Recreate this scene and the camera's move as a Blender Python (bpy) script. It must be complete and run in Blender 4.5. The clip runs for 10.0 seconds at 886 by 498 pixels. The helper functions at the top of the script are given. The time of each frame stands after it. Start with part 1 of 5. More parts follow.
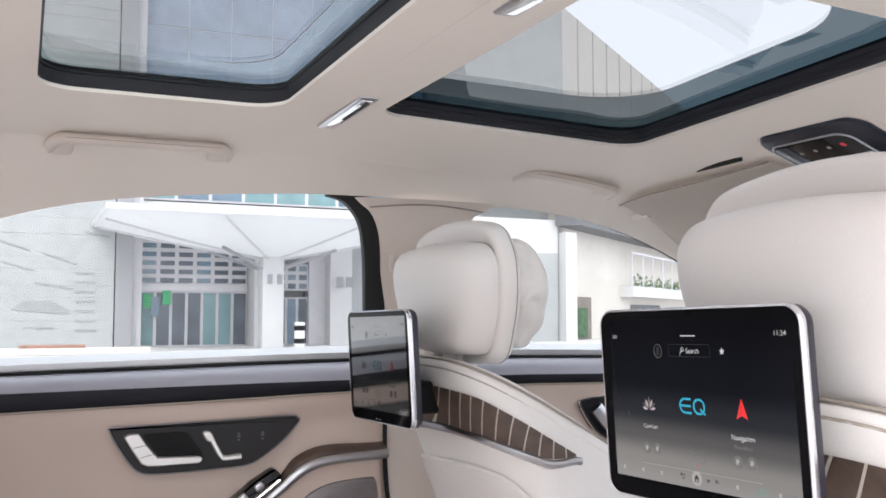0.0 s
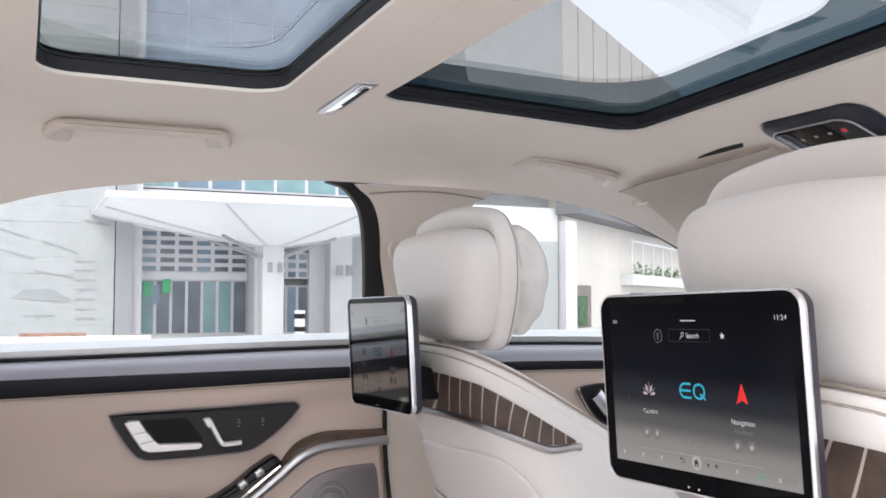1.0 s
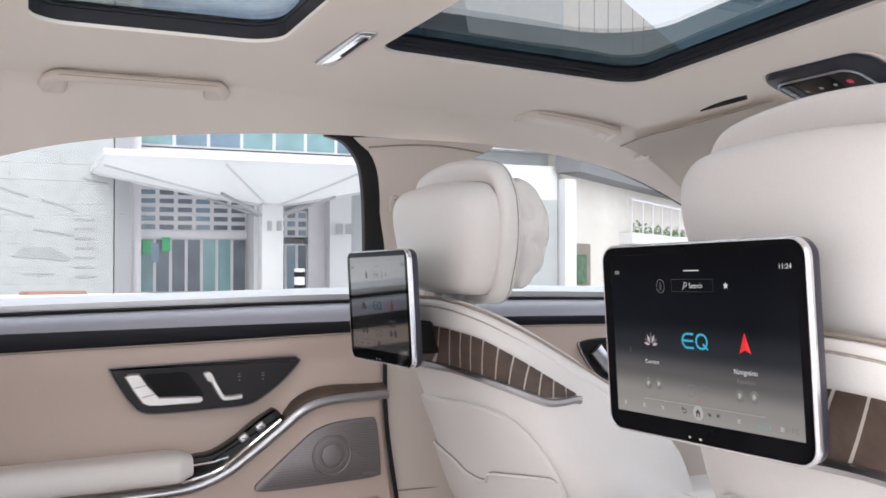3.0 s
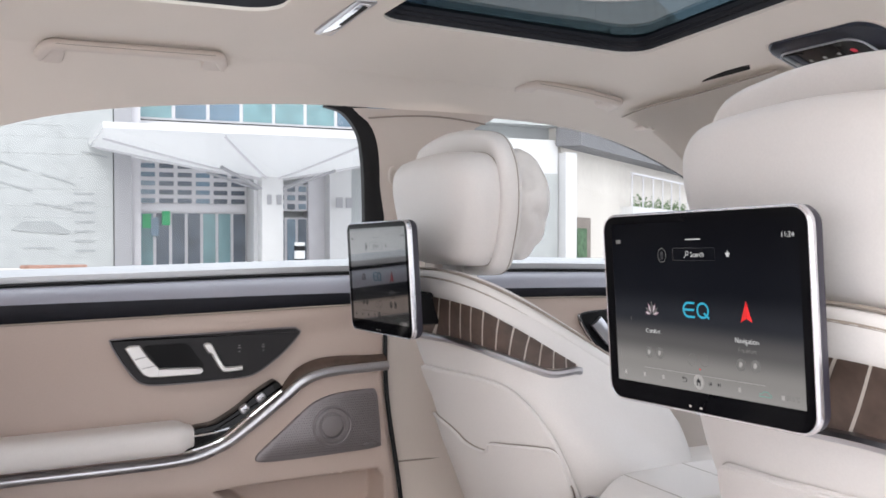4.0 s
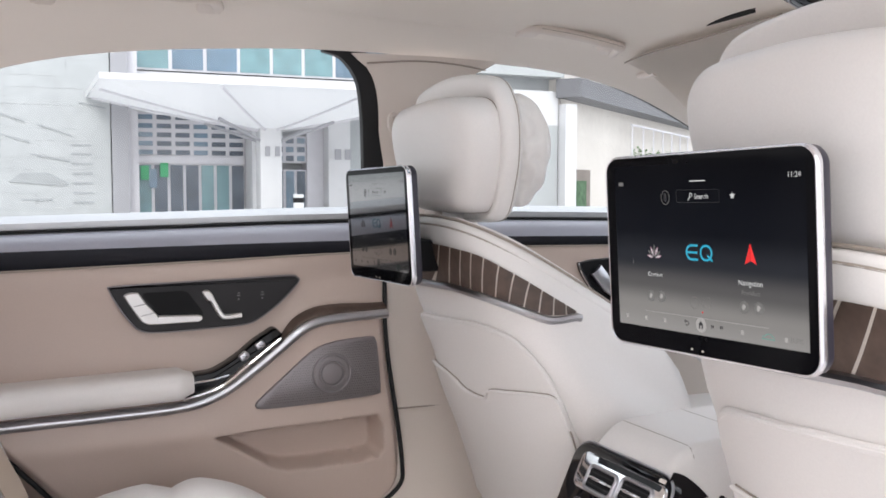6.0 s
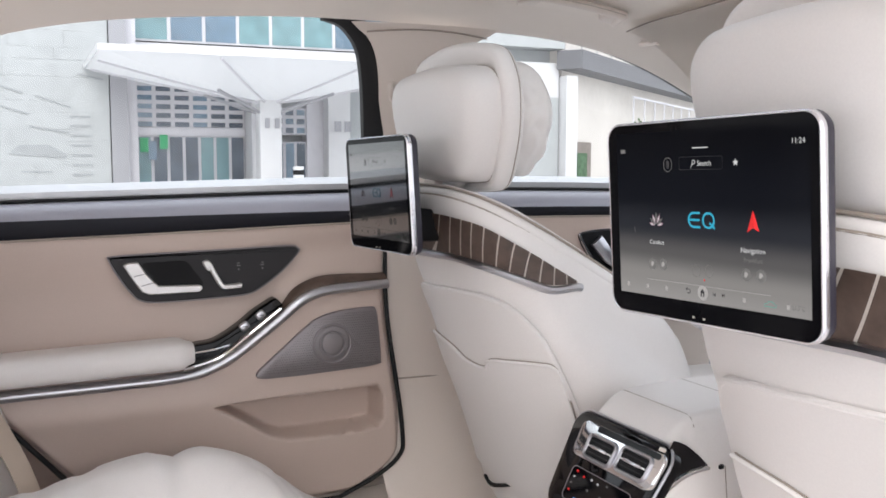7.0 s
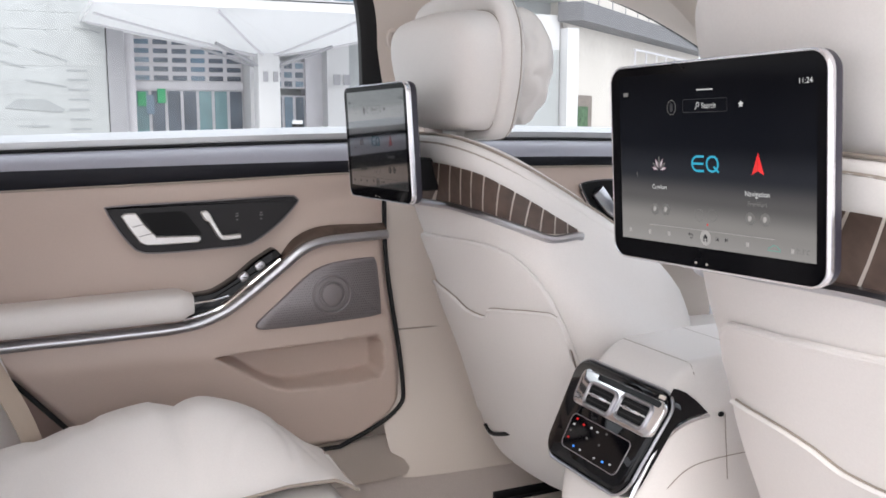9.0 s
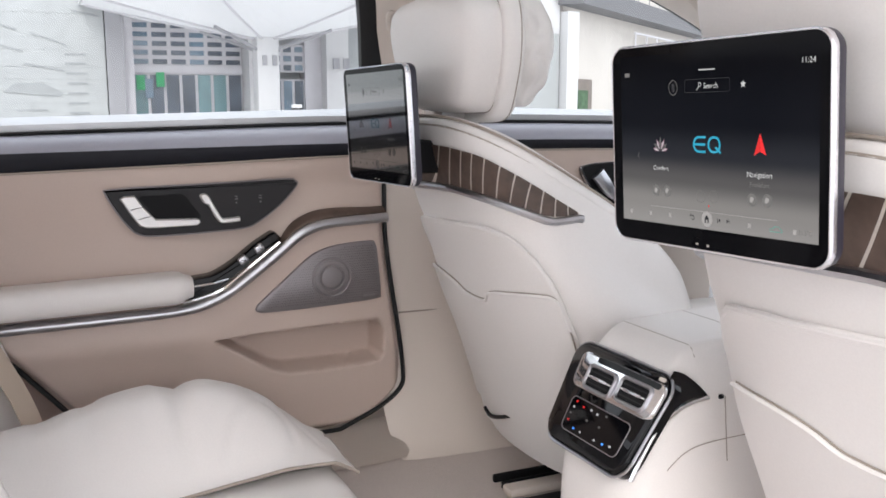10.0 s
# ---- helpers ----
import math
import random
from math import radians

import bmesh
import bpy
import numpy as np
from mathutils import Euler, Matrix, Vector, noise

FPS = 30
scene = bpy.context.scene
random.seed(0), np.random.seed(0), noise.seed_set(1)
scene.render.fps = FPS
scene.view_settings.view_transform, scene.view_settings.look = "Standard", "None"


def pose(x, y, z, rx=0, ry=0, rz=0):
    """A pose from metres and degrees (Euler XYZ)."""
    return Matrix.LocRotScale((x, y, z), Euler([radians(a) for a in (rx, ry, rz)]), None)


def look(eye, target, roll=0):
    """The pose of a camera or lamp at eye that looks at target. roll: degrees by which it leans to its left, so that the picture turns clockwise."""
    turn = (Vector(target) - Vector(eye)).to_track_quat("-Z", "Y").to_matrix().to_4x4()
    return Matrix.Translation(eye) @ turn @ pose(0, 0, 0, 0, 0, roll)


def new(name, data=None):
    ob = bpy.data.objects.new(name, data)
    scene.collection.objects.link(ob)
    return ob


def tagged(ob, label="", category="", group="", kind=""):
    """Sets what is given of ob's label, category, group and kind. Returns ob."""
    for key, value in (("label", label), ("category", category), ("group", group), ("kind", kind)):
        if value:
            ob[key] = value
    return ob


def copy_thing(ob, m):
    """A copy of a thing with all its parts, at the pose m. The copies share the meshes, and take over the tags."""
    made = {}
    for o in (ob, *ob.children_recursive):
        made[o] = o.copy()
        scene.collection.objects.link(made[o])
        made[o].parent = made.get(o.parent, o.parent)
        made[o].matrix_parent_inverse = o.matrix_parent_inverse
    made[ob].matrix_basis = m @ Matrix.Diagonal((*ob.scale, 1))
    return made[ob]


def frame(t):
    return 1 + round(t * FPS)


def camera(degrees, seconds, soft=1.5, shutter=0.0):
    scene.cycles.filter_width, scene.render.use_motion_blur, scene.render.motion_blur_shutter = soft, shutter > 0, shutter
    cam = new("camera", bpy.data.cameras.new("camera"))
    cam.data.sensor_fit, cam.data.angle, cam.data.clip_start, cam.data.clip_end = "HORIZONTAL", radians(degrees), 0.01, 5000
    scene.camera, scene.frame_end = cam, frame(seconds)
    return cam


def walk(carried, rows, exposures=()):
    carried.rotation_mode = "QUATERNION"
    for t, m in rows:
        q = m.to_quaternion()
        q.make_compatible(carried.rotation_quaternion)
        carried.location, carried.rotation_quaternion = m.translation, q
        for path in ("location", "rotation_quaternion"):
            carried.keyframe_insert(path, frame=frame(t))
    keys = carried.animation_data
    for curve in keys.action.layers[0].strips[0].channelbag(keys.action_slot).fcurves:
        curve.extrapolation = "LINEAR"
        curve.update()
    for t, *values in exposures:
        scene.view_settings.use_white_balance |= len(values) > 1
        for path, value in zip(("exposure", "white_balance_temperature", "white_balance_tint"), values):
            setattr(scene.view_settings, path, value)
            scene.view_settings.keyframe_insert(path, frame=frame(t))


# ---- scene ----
cam = camera(51.0, 10.0, soft=1.7)
PATH = [
    (0, (0.98, -0.499, 1.06), (-0.839, 0.32, 1.199), -0.0),
    (0.5, (0.979, -0.499, 1.059), (-0.84, 0.32, 1.189), -0.0),
    (1, (0.978, -0.498, 1.057), (-0.843, 0.322, 1.171), 0.0),
    (1.5, (0.976, -0.498, 1.055), (-0.846, 0.323, 1.149), 0.0),
    (2, (0.974, -0.497, 1.054), (-0.848, 0.324, 1.125), -0.0),
    (2.5, (0.971, -0.496, 1.052), (-0.851, 0.326, 1.101), 0.0),
    (4, (0.964, -0.493, 1.045), (-0.859, 0.329, 1.014), 0.0),
    (4.5, (0.961, -0.492, 1.043), (-0.861, 0.331, 0.982), 0.0),
    (5, (0.959, -0.491, 1.04), (-0.863, 0.331, 0.953), 0.0),
    (5.5, (0.956, -0.49, 1.038), (-0.864, 0.332, 0.93), 0.0),
    (7, (0.95, -0.488, 1.031), (-0.865, 0.332, 0.839), 0.1),
    (7.5, (0.946, -0.486, 1.029), (-0.865, 0.332, 0.81), 0.0),
    (8, (0.945, -0.486, 1.026), (-0.863, 0.332, 0.783), 0.0),
    (8.5, (0.943, -0.485, 1.024), (-0.863, 0.331, 0.759), 0.0),
    (9, (0.942, -0.484, 1.022), (-0.862, 0.331, 0.733), 0.0),
    (9.5, (0.941, -0.484, 1.02), (-0.86, 0.33, 0.712), 0.0),
    (10, (0.939, -0.483, 1.019), (-0.859, 0.33, 0.697), 0.0),
]

walk(cam, [(t, look(eye, target, roll)) for t, eye, target, roll in PATH], exposures=[(0.0, 0.89), (5.0, 0.88), (10.0, 0.89)])

# ---- world and light: bright overcast day ----
SUN_ELEV, SUN_ROT = radians(35), radians(116)
world = bpy.data.worlds.new("overcast_sky")
scene.world = world
world.use_nodes = True
wt = world.node_tree
wt.nodes.clear()
w_out = wt.nodes.new("ShaderNodeOutputWorld")
w_bg = wt.nodes.new("ShaderNodeBackground")
w_sky = wt.nodes.new("ShaderNodeTexSky")
w_sky.sky_type = "NISHITA"
w_sky.sun_disc = False
w_sky.sun_elevation, w_sky.sun_rotation = SUN_ELEV, SUN_ROT
w_sky.dust_density, w_sky.air_density = 4.0, 1.0
w_mix = wt.nodes.new("ShaderNodeMixRGB")
w_mix.inputs[0].default_value = 0.85
w_mix.inputs[2].default_value = (9.6, 9.75, 10.45, 1)
w_bg.inputs[1].default_value = 0.13
wt.links.new(w_sky.outputs[0], w_mix.inputs[1])
wt.links.new(w_mix.outputs[0], w_bg.inputs[0])
wt.links.new(w_bg.outputs[0], w_out.inputs[0])
sun_data = bpy.data.lights.new("sun", "SUN")
sun_data.energy, sun_data.angle, sun_data.color = 0.75, radians(30), (1.0, 0.985, 0.965)
sun = new("sun", sun_data)
sun.matrix_world = look((14, -7, 11), (0, 0, 0))


# ---- materials ----
def mat(name, col, rough=0.5, metal=0.0, scale=60.0, bump=0.1, vary=0.06, coat=0.0, spec=0.5, stain=2.5, dist=0.001):
    """Principled surface with fine grain (bump) and colour variation at two scales."""
    m = bpy.data.materials.new(name)
    m.use_nodes = True
    nt = m.node_tree
    p = nt.nodes["Principled BSDF"]
    p.inputs["Roughness"].default_value = rough
    p.inputs["Metallic"].default_value = metal
    p.inputs["Coat Weight"].default_value = coat
    p.inputs["Coat Roughness"].default_value = 0.03
    p.inputs["Specular IOR Level"].default_value = spec
    tc = nt.nodes.new("ShaderNodeTexCoord")
    n1 = nt.nodes.new("ShaderNodeTexNoise")
    n1.inputs["Scale"].default_value = scale
    n1.inputs["Detail"].default_value = 4
    n2 = nt.nodes.new("ShaderNodeTexNoise")
    n2.inputs["Scale"].default_value = stain
    n2.inputs["Detail"].default_value = 5
    for n in (n1, n2):
        nt.links.new(tc.outputs["Object"], n.inputs["Vector"])
    add = nt.nodes.new("ShaderNodeMath")
    add.operation = "ADD"
    nt.links.new(n1.outputs["Fac"], add.inputs[0])
    nt.links.new(n2.outputs["Fac"], add.inputs[1])
    ramp = nt.nodes.new("ShaderNodeMapRange")
    ramp.inputs[1].default_value, ramp.inputs[2].default_value = 0.6, 1.4
    ramp.inputs[3].default_value, ramp.inputs[4].default_value = 1 - vary, 1 + vary
    nt.links.new(add.outputs[0], ramp.inputs[0])
    mul = nt.nodes.new("ShaderNodeVectorMath")
    mul.operation = "SCALE"
    mul.inputs[0].default_value = col
    nt.links.new(ramp.outputs[0], mul.inputs["Scale"])
    nt.links.new(mul.outputs[0], p.inputs["Base Color"])
    if bump:
        b = nt.nodes.new("ShaderNodeBump")
        b.inputs["Strength"].default_value = bump
        b.inputs["Distance"].default_value = dist
        nt.links.new(n1.outputs["Fac"], b.inputs["Height"])
        nt.links.new(b.outputs[0], p.inputs["Normal"])
    return m


def glass(name, tint, rough=0.0, ior=0.8):
    """Thin pane: see-through with a fresnel gloss."""
    m = bpy.data.materials.new(name)
    m.use_nodes = True
    nt = m.node_tree
    nt.nodes.clear()
    out = nt.nodes.new("ShaderNodeOutputMaterial")
    mix = nt.nodes.new("ShaderNodeMixShader")
    tr = nt.nodes.new("ShaderNodeBsdfTransparent")
    gl = nt.nodes.new("ShaderNodeBsdfGlossy")
    lw = nt.nodes.new("ShaderNodeLayerWeight")
    lw.inputs["Blend"].default_value = 0.5
    pw = nt.nodes.new("ShaderNodeMath")
    pw.operation, pw.inputs[1].default_value = "POWER", 4.5
    fr = nt.nodes.new("ShaderNodeMath")
    fr.operation, fr.inputs[1].default_value, fr.inputs[2].default_value = "MULTIPLY_ADD", ior, 0.035
    nt.links.new(lw.outputs["Facing"], pw.inputs[0])
    nt.links.new(pw.outputs[0], fr.inputs[0])
    tr.inputs[0].default_value = (*tint, 1)
    gl.inputs["Roughness"].default_value = rough
    nt.links.new(fr.outputs[0], mix.inputs[0])
    nt.links.new(tr.outputs[0], mix.inputs[1])
    nt.links.new(gl.outputs[0], mix.inputs[2])
    nt.links.new(mix.outputs[0], out.inputs[0])
    return m


def glow(name, col, power=1.0):
    m = bpy.data.materials.new(name)
    m.use_nodes = True
    p = m.node_tree.nodes["Principled BSDF"]
    p.inputs["Base Color"].default_value = (0.01, 0.01, 0.01, 1)
    p.inputs["Roughness"].default_value = 0.1
    p.inputs["Emission Color"].default_value = (*col, 1)
    p.inputs["Emission Strength"].default_value = power
    return m


LEATHER = mat("cream_leather", (0.78, 0.747, 0.727), 0.42, scale=420, bump=0.16, vary=0.035, dist=0.0006)
LEATHER2 = mat("beige_leather", (0.55, 0.445, 0.39), 0.5, scale=420, bump=0.16, vary=0.04, dist=0.0006)
SEAM = mat("seam_thread", (0.34, 0.29, 0.25), 0.7, scale=900, bump=0.3)
FABRIC = mat("headliner_fabric", (0.80, 0.735, 0.675), 0.95, scale=900, bump=0.25, vary=0.03, spec=0.2, dist=0.0005)
PLASTIC = mat("beige_plastic", (0.69, 0.615, 0.56), 0.5, scale=500, bump=0.08, vary=0.03, dist=0.0004)
CARPET = mat("beige_carpet", (0.70, 0.63, 0.595), 1.0, scale=700, bump=0.9, vary=0.14, spec=0.1, dist=0.003)
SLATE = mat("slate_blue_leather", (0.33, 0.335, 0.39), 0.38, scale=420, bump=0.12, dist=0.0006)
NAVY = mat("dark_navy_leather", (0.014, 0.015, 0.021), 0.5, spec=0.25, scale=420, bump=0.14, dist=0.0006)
ROOFTRIM = mat("dark_roof_trim", (0.019, 0.019, 0.025), 0.5, scale=300, spec=0.3, bump=0.05, dist=0.0004)
NAVYGLOSS = mat("gloss_navy_trim", (0.010, 0.013, 0.026), 0.22, spec=0.4, scale=420, bump=0.02)
BLACK = mat("black_plastic", (0.010, 0.010, 0.011), 0.6, scale=300, spec=0.15, bump=0.05, dist=0.0004)
RUBBER = mat("black_rubber", (0.012, 0.012, 0.013), 0.6, scale=200, bump=0.1, spec=0.3)
PIANO = mat("piano_black", (0.003, 0.003, 0.004), 0.05, scale=30, bump=0.0, spec=0.3)
CHROME = mat("satin_chrome", (0.52, 0.52, 0.55), 0.30, 1.0, scale=120, bump=0.02, vary=0.03, dist=0.0003)
BRIGHT = mat("polished_chrome", (0.88, 0.88, 0.90), 0.08, 1.0, scale=60, bump=0.0)
METALGREY = mat("speaker_metal", (0.24, 0.22, 0.23), 0.45, 0.5, scale=300, bump=0.05, dist=0.0004)
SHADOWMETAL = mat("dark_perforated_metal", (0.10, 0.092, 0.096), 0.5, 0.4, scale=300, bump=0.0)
WOOD = mat("open_pore_walnut", (0.085, 0.056, 0.044), 0.5, scale=60, bump=0.3, vary=0.35, stain=30, dist=0.0006)
INLAY = mat("pale_inlay", (0.66, 0.60, 0.54), 0.35, scale=200, bump=0.0)
SATIN = mat("satin_silver_paint", (0.74, 0.72, 0.71), 0.32, 0.35, scale=300, bump=0.03, vary=0.04, dist=0.0003)
PLATE = mat("charcoal_plate", (0.020, 0.019, 0.021), 0.5, spec=0.3, scale=300, bump=0.04, dist=0.0004)
PAINT = mat("silver_car_paint", (0.55, 0.56, 0.58), 0.25, 0.2, scale=900, bump=0.0, coat=0.8)
WINDOW = glass("side_window_glass", (0.93, 0.96, 0.96))
ROOFGLASS = glass("tinted_roof_glass", (0.41, 0.425, 0.43), ior=0.45)
TINTBAND = glass("blue_green_tint_band", (0.085, 0.135, 0.16), ior=0.30)
TINTPALE = glass("pale_tint_band", (0.84, 0.90, 0.90), ior=0.20)
LAMPGLASS = mat("clear_lamp_lens", (0.82, 0.83, 0.86), 0.06, 0.85, scale=60, bump=0.0)


# ---- geometry helpers ----
def thing(name, label, category, loc=(0, 0, 0), group="", kind=""):
    ob = new(name)
    ob.location = loc
    ob.empty_display_size = 0.02
    return tagged(ob, label, category, group, kind)


def mesh_of(name, bm, material, angle=40):
    me = bpy.data.meshes.new(name)
    bmesh.ops.recalc_face_normals(bm, faces=bm.faces)
    for f in bm.faces:
        f.smooth = True
    bm.to_mesh(me)
    bm.free()
    me.materials.append(material)
    me.set_sharp_from_angle(angle=radians(angle))
    return me


def part(name, bm, material, parent, label="", angle=40):
    """One mesh object under a thing or a part; coordinates are the car's."""
    ob = new(name, mesh_of(name, bm, material, angle))
    ob.parent = parent
    base = Vector((0, 0, 0))
    q = parent
    while q:
        base += Vector(q.location)
        q = q.parent
    ob.location = -base
    return tagged(ob, label)


def solo(name, bm, material, label, category, kind="", group="", angle=40):
    return tagged(new(name, mesh_of(name, bm, material, angle)), label, category, group, kind)


def catmull(pts, n=8, closed=False):
    pts = [Vector(p) for p in pts]
    out, c = [], len(pts)
    for i in range(c if closed else c - 1):
        if closed:
            a, b, d, e = pts[i - 1], pts[i], pts[(i + 1) % c], pts[(i + 2) % c]
        else:
            a, b, d, e = pts[max(i - 1, 0)], pts[i], pts[i + 1], pts[min(i + 2, c - 1)]
        for k in range(n):
            t = k / n
            out.append(0.5 * (2 * b + (d - a) * t + (2 * a - 5 * b + 4 * d - e) * t * t + (3 * b - a - 3 * d + e) * t ** 3))
    if not closed:
        out.append(pts[-1])
    return out


def curve1(keys):
    """A smooth function through (x, value) keys."""
    xs = [k[0] for k in keys]
    vs = [k[1] for k in keys]

    def f(x):
        if x <= xs[0]:
            return vs[0]
        if x >= xs[-1]:
            return vs[-1]
        i = max(j for j in range(len(xs)) if xs[j] <= x)
        t = (x - xs[i]) / (xs[i + 1] - xs[i])
        a, b, d, e = vs[max(i - 1, 0)], vs[i], vs[i + 1], vs[min(i + 2, len(vs) - 1)]
        m0 = (d - a) / (xs[i + 1] - xs[max(i - 1, 0)]) * (xs[i + 1] - xs[i])
        m1 = (e - b) / (xs[min(i + 2, len(xs) - 1)] - xs[i]) * (xs[i + 1] - xs[i])
        return (2 * t ** 3 - 3 * t * t + 1) * b + (t ** 3 - 2 * t * t + t) * m0 + (3 * t * t - 2 * t ** 3) * d + (t ** 3 - t * t) * m1
    return f


def smooth(a, b, x):
    t = min(1, max(0, (x - a) / (b - a)))
    return t * t * (3 - 2 * t)


def lerp(a, b, t):
    return a + (b - a) * t


def frange(a, b, n):
    return [a + (b - a) * i / n for i in range(n + 1)]


def grid(fn, us, vs, loop=False, bm=None):
    """A sheet fn(u, v); loop joins the last u to the first."""
    bm = bm or bmesh.new()
    rows = [[bm.verts.new(fn(u, v)) for u in us] for v in vs]
    k = len(us)
    for r0, r1 in zip(rows, rows[1:]):
        for i in range(k if loop else k - 1):
            j = (i + 1) % k
            bm.faces.new((r0[i], r0[j], r1[j], r1[i]))
    return bm


def cap(bm):
    """Closes all open border loops."""
    bmesh.ops.holes_fill(bm, edges=[e for e in bm.edges if e.is_boundary], sides=0)
    return bm


def thicken(bm, d):
    geom = bmesh.ops.solidify(bm, geom=bm.faces[:], thickness=d)
    return bm


def sweep(path, profile, up=(0, 0, 1), closed=False, ends=True, scale=None, bm=None):
    """Carries a closed 2D profile (side, up) along a path."""
    bm = bm or bmesh.new()
    path = [Vector(p) for p in path]
    up = Vector(up)
    rings, n = [], len(path)
    for i, p in enumerate(path):
        a = path[(i - 1) % n] if closed or i else path[0]
        b = path[(i + 1) % n] if closed or i < n - 1 else path[-1]
        d = (b - a).normalized()
        s = d.cross(up).normalized()
        u = s.cross(d).normalized()
        k = scale(i / (n - 1)) if scale else 1
        rings.append([bm.verts.new(p + s * (x * k) + u * (y * k)) for x, y in profile])
    m = len(profile)
    for i in range(n if closed else n - 1):
        r0, r1 = rings[i], rings[(i + 1) % n]
        for j in range(m):
            bm.faces.new((r0[j], r0[(j + 1) % m], r1[(j + 1) % m], r1[j]))
    if ends and not closed:
        bm.faces.new(rings[0])
        bm.faces.new(rings[-1][::-1])
    return bm


def ring(rx, ry=None, n=10):
    ry = ry or rx
    return [(rx * math.cos(2 * math.pi * i / n), ry * math.sin(2 * math.pi * i / n)) for i in range(n)]


def rrect(w, h, r, n=5):
    """Rounded rectangle outline, centred."""
    out = []
    for cx, cy, a0 in ((w / 2 - r, h / 2 - r, 0), (-w / 2 + r, h / 2 - r, 90), (-w / 2 + r, -h / 2 + r, 180), (w / 2 - r, -h / 2 + r, 270)):
        for i in range(n + 1):
            a = radians(a0 + 90 * i / n)
            out.append((cx + r * math.cos(a), cy + r * math.sin(a)))
    return out


def prism(outline, lift, bevel=0.0, bm=None):
    """Outline of 2D points; lift(a, b, h) gives the place, h from 0 (back) to 1 (front); the front rim is rounded."""
    bm = bm or bmesh.new()
    n = len(outline)
    lv = [(0, 0.0), (1 if not bevel else 0.6, 0.0)]
    if bevel:
        lv += [(0.88, bevel * 0.3), (1.0, bevel)]
    rings = []
    for h, inset in lv:
        r = []
        for i in range(n):
            p, a, b = Vector(outline[i]), Vector(outline[i - 1]), Vector(outline[(i + 1) % n])
            d = (b - a)
            nrm = Vector((d.y, -d.x)).normalized() if d.length > 1e-9 else Vector((0, 0))
            r.append(p - nrm * inset * orient(outline))
        rings.append([bm.verts.new(lift(q.x, q.y, h)) for q in r])
    for r0, r1 in zip(rings, rings[1:]):
        for j in range(n):
            bm.faces.new((r0[j], r0[(j + 1) % n], r1[(j + 1) % n], r1[j]))
    bm.faces.new(rings[0][::-1])
    bm.faces.new(rings[-1])
    return bm


def orient(outline):
    s = sum(outline[i - 1][0] * outline[i][1] - outline[i][0] * outline[i - 1][1] for i in range(len(outline)))
    return 1 if s > 0 else -1


def box(x0, x1, y0, y1, z0, z1, r=0.0, seg=2):
    b2 = bmesh.new()
    bmesh.ops.create_cube(b2, size=1, matrix=Matrix.LocRotScale(((x0 + x1) / 2, (y0 + y1) / 2, (z0 + z1) / 2), None, (x1 - x0, y1 - y0, z1 - z0)))
    if r:
        bmesh.ops.bevel(b2, geom=b2.edges[:], offset=r, segments=seg, profile=0.5, affect="EDGES")
    return b2


def on_x(x0, x1):
    """Places an outline of (y, z) as a plate from x0 (back) to x1 (front)."""
    return lambda a, b, h: (lerp(x0, x1, h), a, b)


# ---- ground ----
solo("ground", box(-400, 400, -400, 400, -0.3, 0), mat("pale_granite_paving", (0.60, 0.59, 0.58), 0.8, scale=3, bump=0.2, vary=0.12, stain=0.2), "pale grey granite forecourt paving reaching the horizon", "ground", "structure")

# ---- headliner and roof ----
z_edge = curve1([(-1.0, 1.0), (-0.8, 1.10), (-0.54, 1.212), (-0.37, 1.252), (-0.09, 1.277), (0.1, 1.281), (0.3, 1.276), (0.49, 1.266), (0.655, 1.235), (0.835, 1.165), (1.05, 1.05)])


def roof_z(x, y):
    d = max(0, abs(x) - 0.45)
    return 1.357 - 0.03 * x * x - 0.5 * d * d - 0.10 * max(0, y) ** 2 - 0.30 * max(0, y - 0.40) ** 2 - 0.25 * max(0, -0.45 - y) ** 2


HOLES = [(-0.333, 0.336, -0.492, -0.166), (-0.318, 0.346, -0.026, 0.430)]
CELLS = [(-0.58, 0.58, -1.05, -0.11), (-0.58, 0.58, -0.11, 0.84)]


def hole_loop(h, r=0.05, grow=0.0):
    x0, x1, y0, y1 = h
    o = rrect(x1 - x0 + 2 * grow, y1 - y0 + 2 * grow, r + grow, 8)
    pts = [Vector(((x0 + x1) / 2 + a, (y0 + y1) / 2 + b)) for a, b in o]
    # the front edge bows
    for p in pts:
        p.y -= 0.30 * max(0, p.x + 0.1) ** 2 * smooth(0.1, 0.4, p.y)
    return pts


def cell_point(p, h, c):
    """Where the way from the hole's middle through p meets the cell's border."""
    m = Vector(((h[0] + h[1]) / 2, (h[2] + h[3]) / 2))
    d = p - m
    best = 1e9
    for k, lo, hi in ((0, c[0], c[1]), (1, c[2], c[3])):
        if d[k] > 1e-9:
            best = min(best, (hi - m[k]) / d[k])
        elif d[k] < -1e-9:
            best = min(best, (lo - m[k]) / d[k])
    return m + d * best


